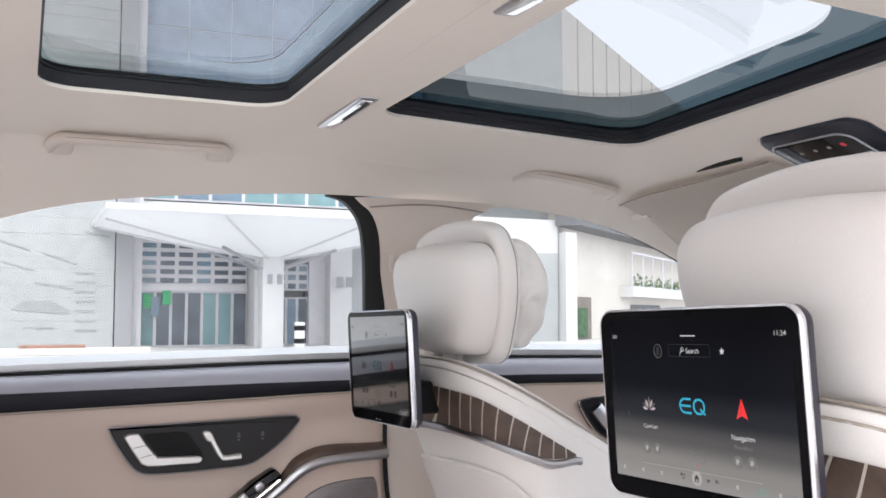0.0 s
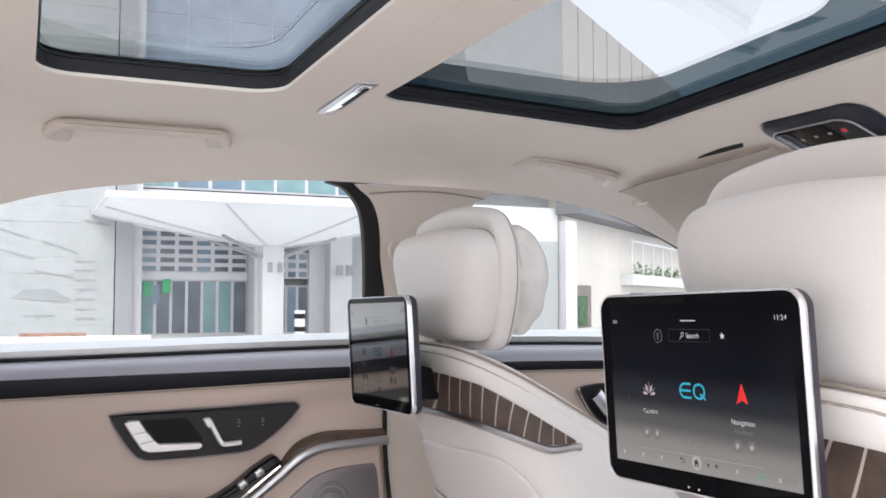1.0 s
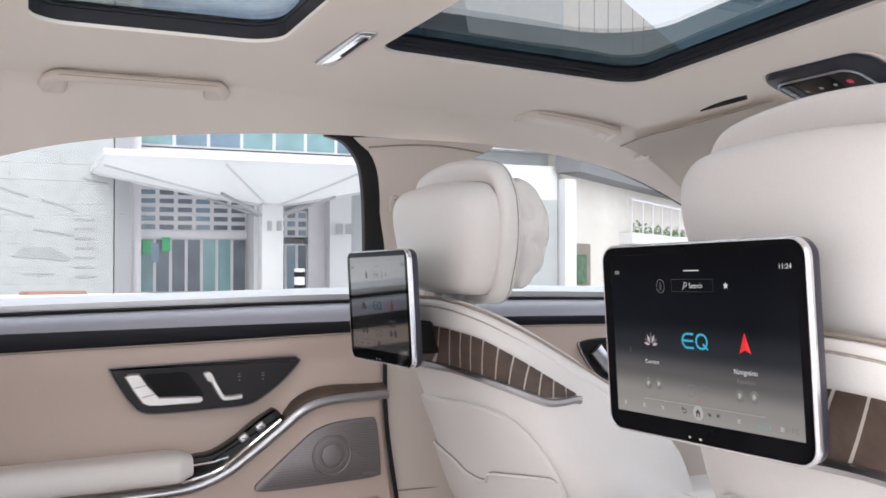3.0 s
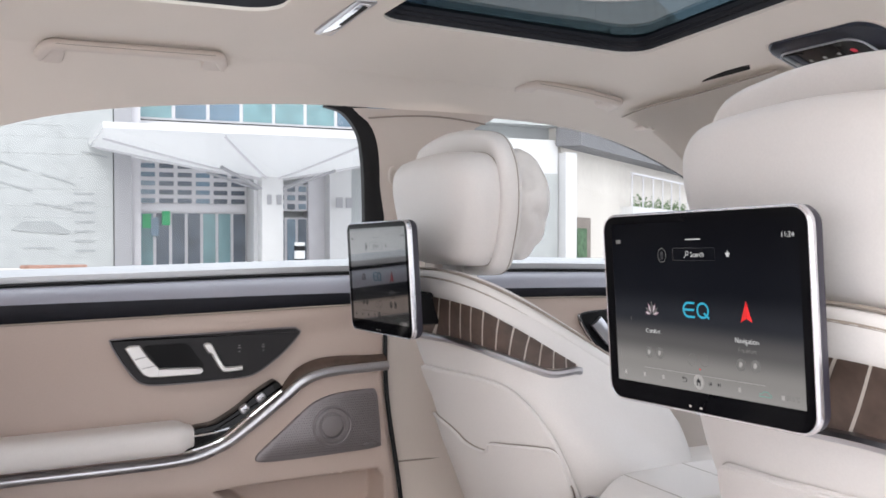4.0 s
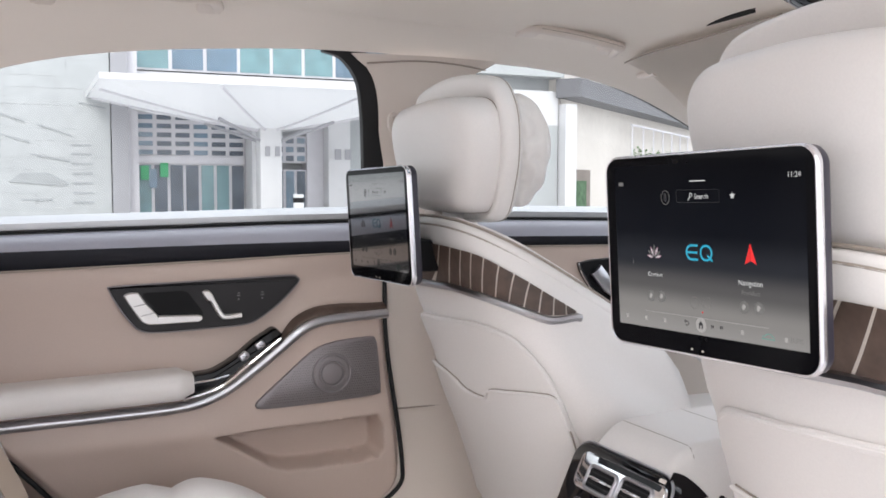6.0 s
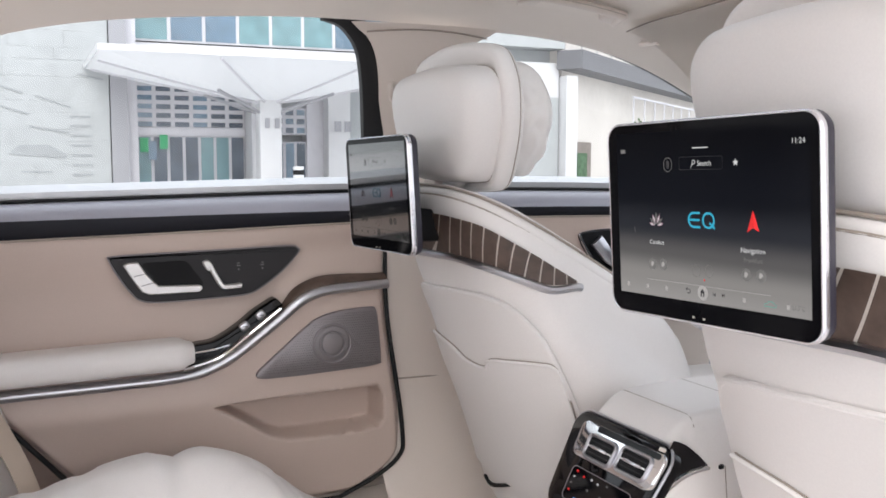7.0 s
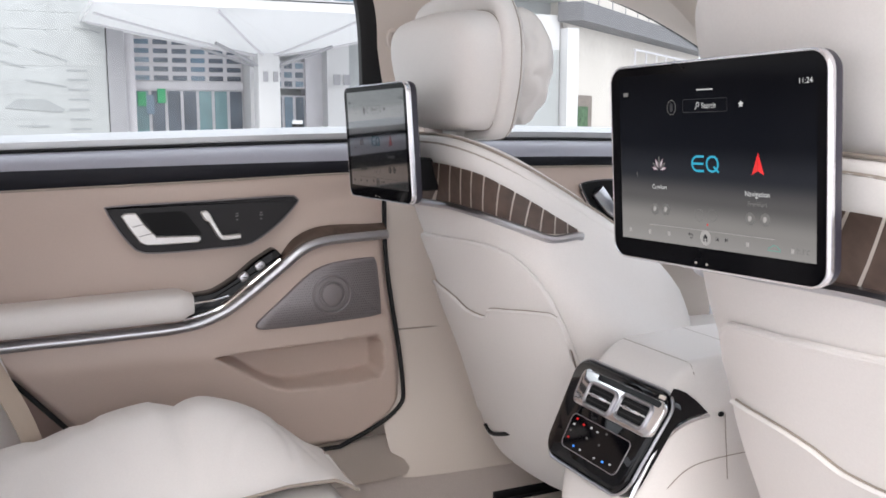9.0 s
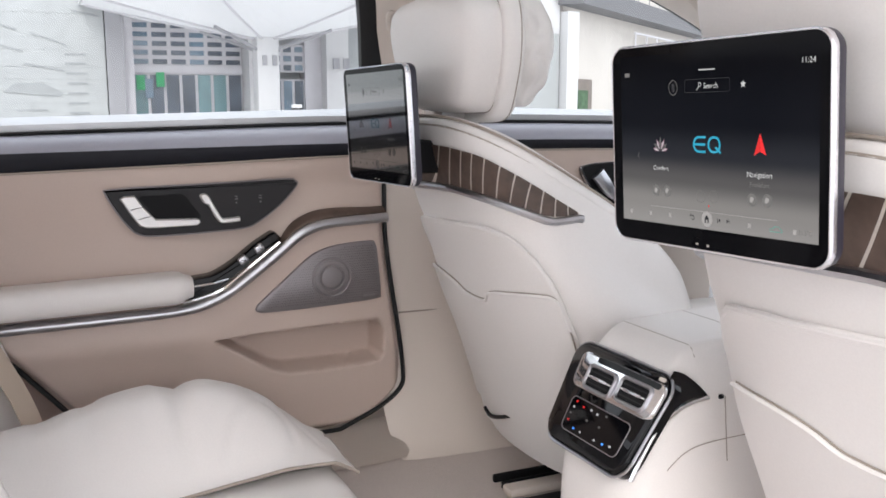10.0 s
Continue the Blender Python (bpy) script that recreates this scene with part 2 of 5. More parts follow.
def roof_sheet(lift, lip, bm=None):
    bm = bm or bmesh.new()
    for h, c in zip(HOLES, CELLS):
        loop = hole_loop(h)
        corners = [Vector((c[i], c[j])) for i in (0, 1) for j in (2, 3)]
        outer = [cell_point(p, h, c) for p in loop]
        for q in corners:
            i = min(range(len(outer)), key=lambda k: (outer[k] - q).length)
            outer[i] = q
        steps = [-0.02, 0.0, 0.01, 0.025, 0.045, 0.07, 0.10, 0.15, 0.25, 0.4, 0.55, 0.7, 0.85, 1.0]
        rows = []
        for s in steps:
            row = []
            for p, q in zip(loop, outer):
                w = p.lerp(q, max(s, 0))
                e = (q - p).length * max(s, 0)
                up = lip * (1 if s < 0 else math.exp(-e / 0.022)) if lip else 0
                row.append(bm.verts.new((w.x, w.y, roof_z(w.x, w.y) + lift + up * (1.6 if s < 0 else 0.6))))
            rows.append(row)
        n = len(loop)
        for r0, r1 in zip(rows, rows[1:]):
            for i in range(n):
                bm.faces.new((r0[i], r0[(i + 1) % n], r1[(i + 1) % n], r1[i]))
    return bm


bm = roof_sheet(0.0, 0.005)
for side in (-1, 1):
    def rail(u, v, side=side):
        y = u
        a = roof_z(0.58, y)
        x = lerp(0.58, 0.668, v)
        return (side * x, y, lerp(a, min(z_edge(y), a - 0.02), v ** 1.5))
    grid(rail, frange(-1.05, 1.02, 60), frange(0, 1, 8), bm=bm)
    def fold(u, v, side=side):
        y = u
        return (side * lerp(0.668, 0.70, v), y, min(z_edge(y), roof_z(0.58, y) - 0.02) + 0.012 * v)
    grid(fold, frange(-1.05, 1.02, 60), frange(0, 1, 2), bm=bm)
bmesh.ops.remove_doubles(bm, verts=bm.verts, dist=0.0008)
solo("ceiling", bm, FABRIC, "cream fabric car headliner with two roof openings", "headliner", "structure", angle=60)
bm = roof_sheet(0.036, 0.0)
for side in (-1, 1):
    def rail(u, v, side=side):
        a = roof_z(0.58, u) + 0.036
        return (side * lerp(0.58, 0.73, v), u, lerp(a, min(z_edge(u), a - 0.03) + 0.022, v ** 1.5))
    grid(rail, frange(-1.05, 1.02, 40), frange(0, 1, 6), bm=bm)
bmesh.ops.remove_doubles(bm, verts=bm.verts, dist=0.0008)
solo("roof_skin", bm, PAINT, "silver painted outer roof of the car", "car roof", "structure", angle=60)

for i, h in enumerate(HOLES):
    w = thing("window_%d" % (i + 1), "tinted glass sunroof panel in a black frame", "sunroof", ((h[0] + h[1]) / 2, (h[2] + h[3]) / 2, 1.39), kind="structure")
    top = (0.0285, 0.0315)[i]
    steps = ((0.001, 0.0065), (-0.0002, 0.009), (-0.0008, 0.026), (-0.0035, 0.0265), (-0.004, 0.0295)) if i == 0 else ((0.001, 0.0065), (-0.0002, 0.009), (-0.0008, 0.016), (-0.0035, 0.0163), (-0.004, 0.022), (-0.0065, 0.0223), (-0.007, 0.0325))
    bm = bmesh.new()
    rows = []
    for grow, dz in steps:
        row = []
        for p in hole_loop(h, 0.05, grow):
            y = max(p.y, h[2] + 0.0005 - grow * 0.2)
            row.append(bm.verts.new((p.x, y, roof_z(p.x, y) + dz)))
        rows.append(row)
    n = len(rows[0])
    for r0, r1 in zip(rows, rows[1:]):
        for k in range(n):
            bm.faces.new((r0[k], r0[(k + 1) % n], r1[(k + 1) % n], r1[k]))
    part("frame", bm, ROOFTRIM, w, "black plastic surround")
    inset = (0.003, 0.006)[i]
    bm = grid(lambda u, v: (u, v, roof_z(u, v) + top), frange(h[0] + inset, h[1] - inset, 16), frange(h[2] + 0.001, h[3] - inset, 12))
    pane = part("pane", bm, ROOFGLASS, w)
    # tint round the edge, its fine bright inner line drawing the glass edge's reflection
    if i == 0:
        inner = hole_loop((h[0] + 0.13, h[1] - 0.10, h[2] - 0.20, h[3] - 0.05), 0.07)
    else:
        inner = hole_loop((h[0] + 0.15, h[1] - 0.03, h[2] - 0.20, h[3] - 0.11), 0.11)
    outer = hole_loop(h, 0.05, -inset - 0.001)
    flat_z = top - 0.003
    bm = bmesh.new()
    a = [bm.verts.new((p.x, max(p.y, h[2] + 0.002), roof_z(p.x, p.y) + flat_z)) for p in outer]
    b = [bm.verts.new((p.x, max(p.y, h[2] + 0.003), roof_z(p.x, p.y) + flat_z)) for p in inner]
    for k in range(len(a)):
        bm.faces.new((a[k], a[(k + 1) % len(a)], b[(k + 1) % len(a)], b[k]))
    part("tint_band", bm, (TINTPALE, TINTBAND)[i], w, "blue-green tinted edge band")
    part("tint_edge", sweep([(p.x, p.y, roof_z(p.x, p.y) + flat_z) for p in inner if p.y > h[2] + 0.004], ring(0.0006, n=5)), METALGREY, w, "fine line for the reflection on the glass edge")

scr_w = thing("window_3", "clear sloping windscreen glass in front of the seats", "windscreen", (0, 1.0, 1.1), kind="structure")
part("pane", grid(lambda u, v: (lerp(-0.62, 0.62, u) * (1 + 0.08 * v), lerp(0.84, 1.22, v) - 0.25 * (u - 0.5) ** 2 * v, lerp(roof_z(0.58 * (2 * u - 1), 0.84) + 0.01, 0.94, v)), frange(0, 1, 16), frange(0, 1, 8)), WINDOW, scr_w)

# ---- rear door ----
chrome_z = curve1([(-0.90, 0.630), (-0.533, 0.645), (-0.361, 0.648), (-0.231, 0.654), (-0.173, 0.673), (-0.132, 0.699), (-0.071, 0.744), (-0.029, 0.776), (0.014, 0.790), (0.122, 0.796), (0.14, 0.797)])
band_lo = curve1([(-0.9, 0.888), (-0.53, 0.898), (-0.2, 0.906), (0.055, 0.913), (0.45, 0.916), (1.0, 0.905)])
band_hi = curve1([(-0.9, 0.925), (-0.53, 0.930), (-0.2, 0.934), (0.055, 0.936), (0.45, 0.936), (1.0, 0.925)])
belt_z = curve1([(-0.9, 0.945), (-0.53, 0.955), (-0.26, 0.961), (0.055, 0.967), (0.45, 0.967), (1.0, 0.955)])


def belt(parent, y0, y1):
    """Leather roll, its shaded dark strip and the bright line where the glass drops in."""
    def roll(u, v):
        a = v * math.pi / 2
        zt, zb = belt_z(u), band_hi(u)
        return (-0.742 + 0.048 * math.sin(a), u, lerp(zb, zt, math.cos(a)))
    bm = grid(roll, frange(y0, y1, 40), frange(-0.15, 1, 8))
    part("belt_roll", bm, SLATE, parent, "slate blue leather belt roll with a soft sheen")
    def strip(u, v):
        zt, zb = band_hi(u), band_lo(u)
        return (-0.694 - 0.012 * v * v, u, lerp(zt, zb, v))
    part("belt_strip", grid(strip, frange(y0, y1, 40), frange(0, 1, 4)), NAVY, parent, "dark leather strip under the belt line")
    pth = [(-0.701, y, band_lo(y) - 0.001) for y in frange(y0, y1, 40)]
    part("piping", sweep(pth, ring(0.0022, n=6)), SEAM, parent, "thin seam under the strip")
    pth = [(-0.743, y, belt_z(y) + 0.004) for y in frange(y0, y1, 30)]
    part("belt_seal", sweep(pth, ring(0.0035, n=6)), RUBBER, parent, "black rubber window seal")
    pth = [(-0.772, y, belt_z(y) - 0.004) for y in frange(y0, y1, 30)]
    part("outer_sill", sweep(pth, [(-0.02, -0.02), (0.02, -0.02), (0.024, 0.022), (0.0, 0.034), (-0.02, 0.028)]), PAINT, parent, "silver painted outer window ledge")


door = thing("car_door", "closed beige leather rear car door with chrome sweep", "car door", (-0.72, -0.2, 0.38))
belt(door, -0.85, 0.137)


def y_left(z):
    return -0.424 - (z - 0.474) * 0.86


def y_right(z):
    y = 0.138 + 0.037 * smooth(0.80, 0.45, z)
    if z < 0.47:
        y -= 0.13 * ((0.47 - z) / 0.085) ** 2
    return y


def upper(u, v):
    y = lerp(-0.86, 0.137, u)
    z = lerp(chrome_z(y) - 0.004, band_lo(y), v)
    return (-0.722 + 0.017 * smooth(0.55, 1, v) + 0.016 * smooth(0.25, 0, v), y, z)


part("upper_panel", grid(upper, frange(0, 1, 70), frange(0, 1, 14)), LEATHER2, door, "beige leather upper panel")

POCK = [(-0.191, 0.589), (-0.128, 0.592), (0.043, 0.596), (0.120, 0.598), (0.131, 0.583), (0.133, 0.528), (0.124, 0.516), (0.087, 0.512), (-0.002, 0.510), (-0.056, 0.511), (-0.087, 0.521), (-0.129, 0.549)]


def inside(poly, x, y):
    """Signed distance to a polygon, positive inside."""
    best, odd = 1e9, False
    for i in range(len(poly)):
        (x0, y0), (x1, y1) = poly[i - 1], poly[i]
        if (y0 > y) != (y1 > y) and x < (x1 - x0) * (y - y0) / (y1 - y0) + x0:
            odd = not odd
        dx, dy = x1 - x0, y1 - y0
        t = min(1, max(0, ((x - x0) * dx + (y - y0) * dy) / (dx * dx + dy * dy)))
        best = min(best, math.hypot(x - x0 - t * dx, y - y0 - t * dy))
    return best if odd else -best


def lower(u, v):
    zt = chrome_z(lerp(-0.70, 0.138, u)) - 0.004
    z = lerp(0.385, zt, v)
    y = lerp(y_left(z), y_right(z), u)
    if v == 1:
        z = chrome_z(y) - 0.004
    x = -0.698 - 0.014 * smooth(0.60, 0.40, z) + 0.010 * math.exp(-((z - 0.60) / 0.03) ** 2) * smooth(-0.1, -0.25, y)
    e = min(y - y_left(z), y_right(z) - y, z - 0.383)
    x -= 0.022 * smooth(0.022, 0.0, e) ** 2
    d = inside(POCK, y, z)
    x -= 0.066 * smooth(-0.002, 0.009, d)
    return (x, y, z)


part("lower_panel", grid(lower, frange(0, 1, 220), frange(0, 1, 110)), LEATHER2, door, "beige leather lower panel with a map pocket", angle=70)


def seal_pt(s):
    if s < 0.5:
        z = lerp(0.90, 0.385, s * 2)
        return (-0.716, y_right(z) + 0.004, z)
    return (-0.716, lerp(y_right(0.385), y_left(0.385), min(1, (s - 0.5) * 4)), 0.382) if s < 0.75 else (-0.716, y_left(lerp(0.385, 0.9, (s - 0.75) * 4)) - 0.004, lerp(0.382, 0.9, (s - 0.75) * 4))


part("door_seal", sweep([seal_pt(s) for s in frange(0, 1, 120)], ring(0.0045, n=8), up=(1, 0, 0)), RUBBER, door, "black rubber door seal")

# chrome sweep, wood above it
pth = [(-0.688, y, chrome_z(y)) for y in frange(-0.80, 0.136, 90)]
prof = [(-0.012, -0.0075), (0.005, -0.0085), (0.010, -0.004), (0.011, 0.0), (0.010, 0.004), (0.005, 0.0085), (-0.012, 0.0075)]
part("chrome_sweep", sweep([Vector(p) for p in pth], prof), CHROME, door, "satin chrome sweep")


def sweep_top(y):
    return chrome_z(y) + 0.009


def woodtop(u, v):
    y = lerp(-0.075, 0.136, u)
    h = 0.018 * smooth(-0.085, -0.04, y) - 0.006 * smooth(0.0, 0.14, y)
    return (-0.690 - 0.022 * v * v, y, sweep_top(y) + h * v - 0.002)


part("wood_trim", grid(woodtop, frange(0, 1, 40), frange(0, 1, 6)), WOOD, door, "dark open-pore wood trim")

# switch pod along the rise
pod = part("switch_pod", prism([(p.x, p.y) for p in catmull([(-0.250, 0.666), (-0.201, 0.678), (-0.171, 0.692), (-0.131, 0.722), (-0.072, 0.764), (-0.069, 0.772), (-0.079, 0.781), (-0.094, 0.774), (-0.120, 0.758), (-0.150, 0.735), (-0.190, 0.713), (-0.226, 0.707), (-0.236, 0.690)], 5, True)], on_x(-0.715, -0.684), 0.003), PIANO, door, "gloss black window switch pod")
for y, z in ((-0.138, 0.735), (-0.109, 0.7535)):
    key = prism([(y + a * 0.81 - b * 0.58, z + a * 0.58 + b * 0.81) for a, b in rrect(0.018, 0.014, 0.005, 5)], on_x(-0.686, -0.677), 0.003)
    part("window_switch", key, CHROME, pod, "satin window switch")
    part("switch_slot", box(-0.6772, -0.6764, y - 0.0045, y + 0.0045, z - 0.0006, z + 0.0006), BLACK, pod)
pth = catmull([(-0.676, -0.246, 0.667), (-0.676, -0.201, 0.677), (-0.676, -0.171, 0.690), (-0.676, -0.131, 0.720), (-0.678, -0.072, 0.763)], 8)
part("pod_edge", sweep(pth, ring(0.0030, n=6)), BRIGHT, pod, "bright pod edge")
pth = catmull([(-0.680, -0.232, 0.6945), (-0.680, -0.195, 0.6975), (-0.684, -0.165, 0.703)], 6)
part("pod_line", sweep(pth, ring(0.0018, n=6)), BRIGHT, pod, "bright line")

# armrest pad
def arm(u, v):
    y = lerp(-0.80, -0.229, u)
    k = 1 - 0.35 * smooth(0.955, 1.0, u)
    a = 2 * math.pi * v
    c, s = math.cos(a), math.sin(a)
    sx = math.copysign(abs(c) ** 0.6, c) * 0.046 * k
    sz = math.copysign(abs(s) ** 0.75, s) * 0.0265 * k
    return (-0.688 + sx, y, 0.689 + 0.012 * (u - 0.5) + sz)


part("armrest", cap(grid(lambda u, v: arm(v, u), frange(0, 0.9688, 31), frange(0, 1, 60), loop=True)), LEATHER, door, "cream leather armrest pad", angle=60)

# handle plate
PL = [(p.x, p.y) for p in catmull([(-0.360, 0.859), (-0.352, 0.866), (-0.263, 0.869), (-0.165, 0.871), (-0.052, 0.874), (-0.034, 0.870), (-0.032, 0.861), (-0.063, 0.828), (-0.103, 0.799), (-0.130, 0.789), (-0.180, 0.786), (-0.235, 0.784), (-0.290, 0.784), (-0.311, 0.789), (-0.322, 0.798), (-0.340, 0.822)], 5, True)]
plate = part("handle_plate", prism(PL, on_x(-0.722, -0.703), 0.003), PLATE, door, "charcoal inset plate")
part("plate_rim", sweep([(-0.7045, a, b) for a, b in PL], ring(0.0014, n=6), up=(1, 0, 0), closed=True), METALGREY, door, "thin polished rim round the plate")
part("pull_recess", prism([(p.x, p.y) for p in catmull([(-0.306, 0.852), (-0.270, 0.854), (-0.236, 0.854), (-0.220, 0.836), (-0.206, 0.811), (-0.245, 0.809), (-0.280, 0.812), (-0.293, 0.833)], 5, True)], on_x(-0.7035, -0.7015), 0.0), BLACK, plate, "deep black pull recess")


def blade(path, w, name, parent, material, label, k=None):
    """Flat bar with rounded edges along a path on the door."""
    part(name, sweep(catmull(path, 8), [(-w, -0.004), (w, -0.004), (w, 0.003), (w * 0.6, 0.006), (-w * 0.6, 0.006), (-w, 0.003)], up=(1, 0, 0), scale=k), material, parent, label)


SLAB = [(-0.338, 0.850), (-0.331, 0.855), (-0.314, 0.855), (-0.300, 0.834), (-0.281, 0.813), (-0.281, 0.799), (-0.298, 0.799), (-0.309, 0.804), (-0.322, 0.823)]
pull = part("pull_handle", prism(SLAB, on_x(-0.704, -0.6925), 0.002), SATIN, plate, "satin silver pull handle")
part("pull_bar", prism([(-0.284, 0.8135), (-0.213, 0.8115), (-0.208, 0.809), (-0.207, 0.804), (-0.213, 0.7995), (-0.284, 0.7985)], on_x(-0.704, -0.692), 0.002), SATIN, pull, "satin silver lower bar")
for a, b in (((-0.322, 0.832), (-0.301, 0.836)), ((-0.311, 0.815), (-0.288, 0.820))):
    part("handle_joint", sweep([(-0.6917, *a), (-0.6917, *b)], ring(0.0006, n=5)), METALGREY, pull, "fine joint")
blade([(-0.698, -0.192, 0.842), (-0.697, -0.184, 0.826), (-0.696, -0.174, 0.809), (-0.696, -0.166, 0.8055), (-0.697, -0.139, 0.807)], 0.0042, "seat_lever", plate, SATIN, "satin seat adjuster lever")
part("lever_head", prism([(p.x, p.y) for p in catmull([(-0.206, 0.850), (-0.200, 0.854), (-0.193, 0.852), (-0.187, 0.842), (-0.190, 0.836), (-0.198, 0.836)], 4, True)], on_x(-0.704, -0.693), 0.002), SATIN, plate, "satin lever head")
for k in range(2):
    for dz, w in ((0.0, 0.004), (-0.0045, 0.006)):
        part("memory_mark", box(-0.7035, -0.702, -0.142 + 0.043 * k - w / 2, -0.142 + 0.043 * k + w / 2, 0.8455 + dz, 0.8470 + dz), METALGREY, plate, "small pale symbol")
    part("memory_dot", box(-0.7035, -0.702, -0.1432 + 0.043 * k, -0.1408 + 0.043 * k, 0.834, 0.8364), METALGREY, plate, "small pale dot")

# loudspeaker
SP = [(p.x, p.y) for p in catmull([(-0.115, 0.644), (-0.099, 0.660), (-0.068, 0.686), (-0.025, 0.722), (0.002, 0.739), (0.040, 0.749), (0.102, 0.753), (0.115, 0.747), (0.120, 0.717), (0.1245, 0.654), (0.117, 0.641), (0.040, 0.636), (-0.047, 0.633), (-0.107, 0.634)], 6, True)]
spk = part("speaker_grille", prism(SP, on_x(-0.70, -0.690), 0.003), METALGREY, door, "grey perforated metal loudspeaker cover")
bm = bmesh.new()
for j in range(26):
    for i in range(56):
        y = -0.11 + 0.0044 * i + (0.0022 if j % 2 else 0)
        z = 0.634 + 0.0046 * j
        if inside(SP, y, z) > 0.006 and math.hypot(y - 0.027, z - 0.689) > 0.040:
            c = [bm.verts.new((-0.6893, y + 0.0009 * math.cos(a * math.pi / 3), z + 0.0009 * math.sin(a * math.pi / 3))) for a in range(6)]
            bm.faces.new(c)
tagged(part("perforation", bm, SHADOWMETAL, spk, "fine perforations"), kind="stuff")
for r, w in ((0.0355, 0.0030), (0.0245, 0.0018)):
    pth = [(-0.688, 0.027 + r * math.cos(a), 0.689 + r * math.sin(a)) for a in frange(0, 2 * math.pi, 32)[:-1]]
    part("speaker_ring", sweep(pth, ring(w, n=8), up=(1, 0, 0), closed=True), METALGREY, spk, "brushed metal ring")
part("speaker_cone", prism([(0.027 + 0.021 * math.cos(a), 0.689 + 0.021 * math.sin(a)) for a in frange(0, 2 * math.pi, 24)[:-1]], on_x(-0.691, -0.6865), 0.004), METALGREY, spk, "round tweeter cone")
part("maker_mark", box(-0.6905, -0.6893, 0.088, 0.112, 0.6475, 0.6525), METALGREY, spk, "small pale mark")

# window frame of the rear door
front_edge = catmull([(-0.680, 0.016, 1.300), (-0.682, 0.058, 1.286), (-0.686, 0.093, 1.245), (-0.692, 0.107, 1.19), (-0.698, 0.113, 1.10), (-0.704, 0.116, 0.95)], 8)
part("window_frame", sweep(front_edge, [(-0.021, -0.012), (0.021, -0.012), (0.021, 0.004), (0.017, 0.007), (-0.017, 0.007), (-0.021, 0.004)], up=(1, 0, 0)), RUBBER, door, "black window frame and seal")
pth = [(-0.690, y, z_edge(y) + 0.012) for y in frange(-0.95, 0.05, 40)]
part("top_seal", sweep(pth, ring(0.006, n=6)), RUBBER, door, "black rubber seal along the window top")
glassdoor = part("window_pane", grid(lambda u, v: (lerp(-0.755, -0.70, v), lerp(-0.85, 0.105, u), lerp(0.95, z_edge(lerp(-0.85, 0.105, u)) + 0.03, v)), frange(0, 1, 20), frange(0, 1, 4)), WINDOW, door, "clear side window glass")

# ---- front door beyond the pillar ----
fdoor = thing("car_door", "beige front car door seen past the headrest", "car door", (-0.72, 0.7, 0.38))
belt(fdoor, 0.30, 1.05)
part("upper_panel", grid(lambda u, v: (-0.716 + 0.012 * smooth(0.7, 1, v), lerp(0.30, 1.05, u), lerp(0.70, band_lo(lerp(0.30, 1.05, u)), v)), frange(0, 1, 30), frange(0, 1, 12)), LEATHER2, fdoor, "beige leather door panel")
FP = [(p.x, p.y) for p in catmull([(0.577, 0.868), (0.590, 0.880), (0.66, 0.884), (0.78, 0.884), (0.80, 0.87), (0.74, 0.80), (0.68, 0.790), (0.645, 0.795), (0.61, 0.818)], 6, True)]
fplate = part("handle_plate", prism(FP, on_x(-0.722, -0.704), 0.003), BLACK, fdoor, "black inset plate")
part("plate_rim", sweep([(-0.7045, a, b) for a, b in FP], ring(0.0032, n=6), up=(1, 0, 0), closed=True), BRIGHT, fdoor, "thin polished rim round the plate")
blade([(-0.697, 0.612, 0.862), (-0.695, 0.628, 0.842), (-0.693, 0.645, 0.820), (-0.692, 0.67, 0.808), (-0.694, 0.73, 0.810)], 0.011, "pull_handle", fplate, CHROME, "satin chrome pull handle", lambda t: 1.3 - 0.6 * smooth(0.2, 0.8, t))
part("window_pane", grid(lambda u, v: (lerp(-0.755, -0.70, v), lerp(0.29, 1.05, u), lerp(0.95, z_edge(lerp(0.29, 1.05, u)) + 0.03, v)), frange(0, 1, 16), frange(0, 1, 3)), WINDOW, fdoor, "clear side window glass")
pth = [(-0.690, y, z_edge(y) + 0.012) for y in frange(0.29, 1.0, 30)]
part("top_seal", sweep(pth, ring(0.006, n=6)), RUBBER, fdoor, "black rubber seal along the window top")

# ---- pillars and trims ----
pil = thing("pillar_trim", "cream centre pillar trim between the side windows", "pillar trim", (-0.7, 0.2, 0.4), kind="structure")
pl = curve1([(0.325, 0.15), (0.38, 0.14), (0.6, 0.13), (0.95, 0.125), (1.1, 0.122), (1.2, 0.115), (1.25, 0.095), (1.275, 0.06)])
pr = curve1([(0.325, 0.62), (0.38, 0.62), (0.88, 0.60), (0.94, 0.33), (1.1, 0.30), (1.2, 0.295), (1.25, 0.31), (1.275, 0.36)])
px = curve1([(0.325, -0.635), (0.345, -0.665), (0.38, -0.693), (0.44, -0.715), (0.52, -0.727), (0.6, -0.728), (0.9, -0.715), (1.05, -0.690), (1.2, -0.668), (1.275, -0.655)])


def pillar(u, v):
    z = lerp(0.326, 1.278, v)
    b = 0.020 * math.sin(math.pi * min(1, max(0, u))) ** 0.6
    return (px(z) + b - 0.012, lerp(pl(z), pr(z), u), z)


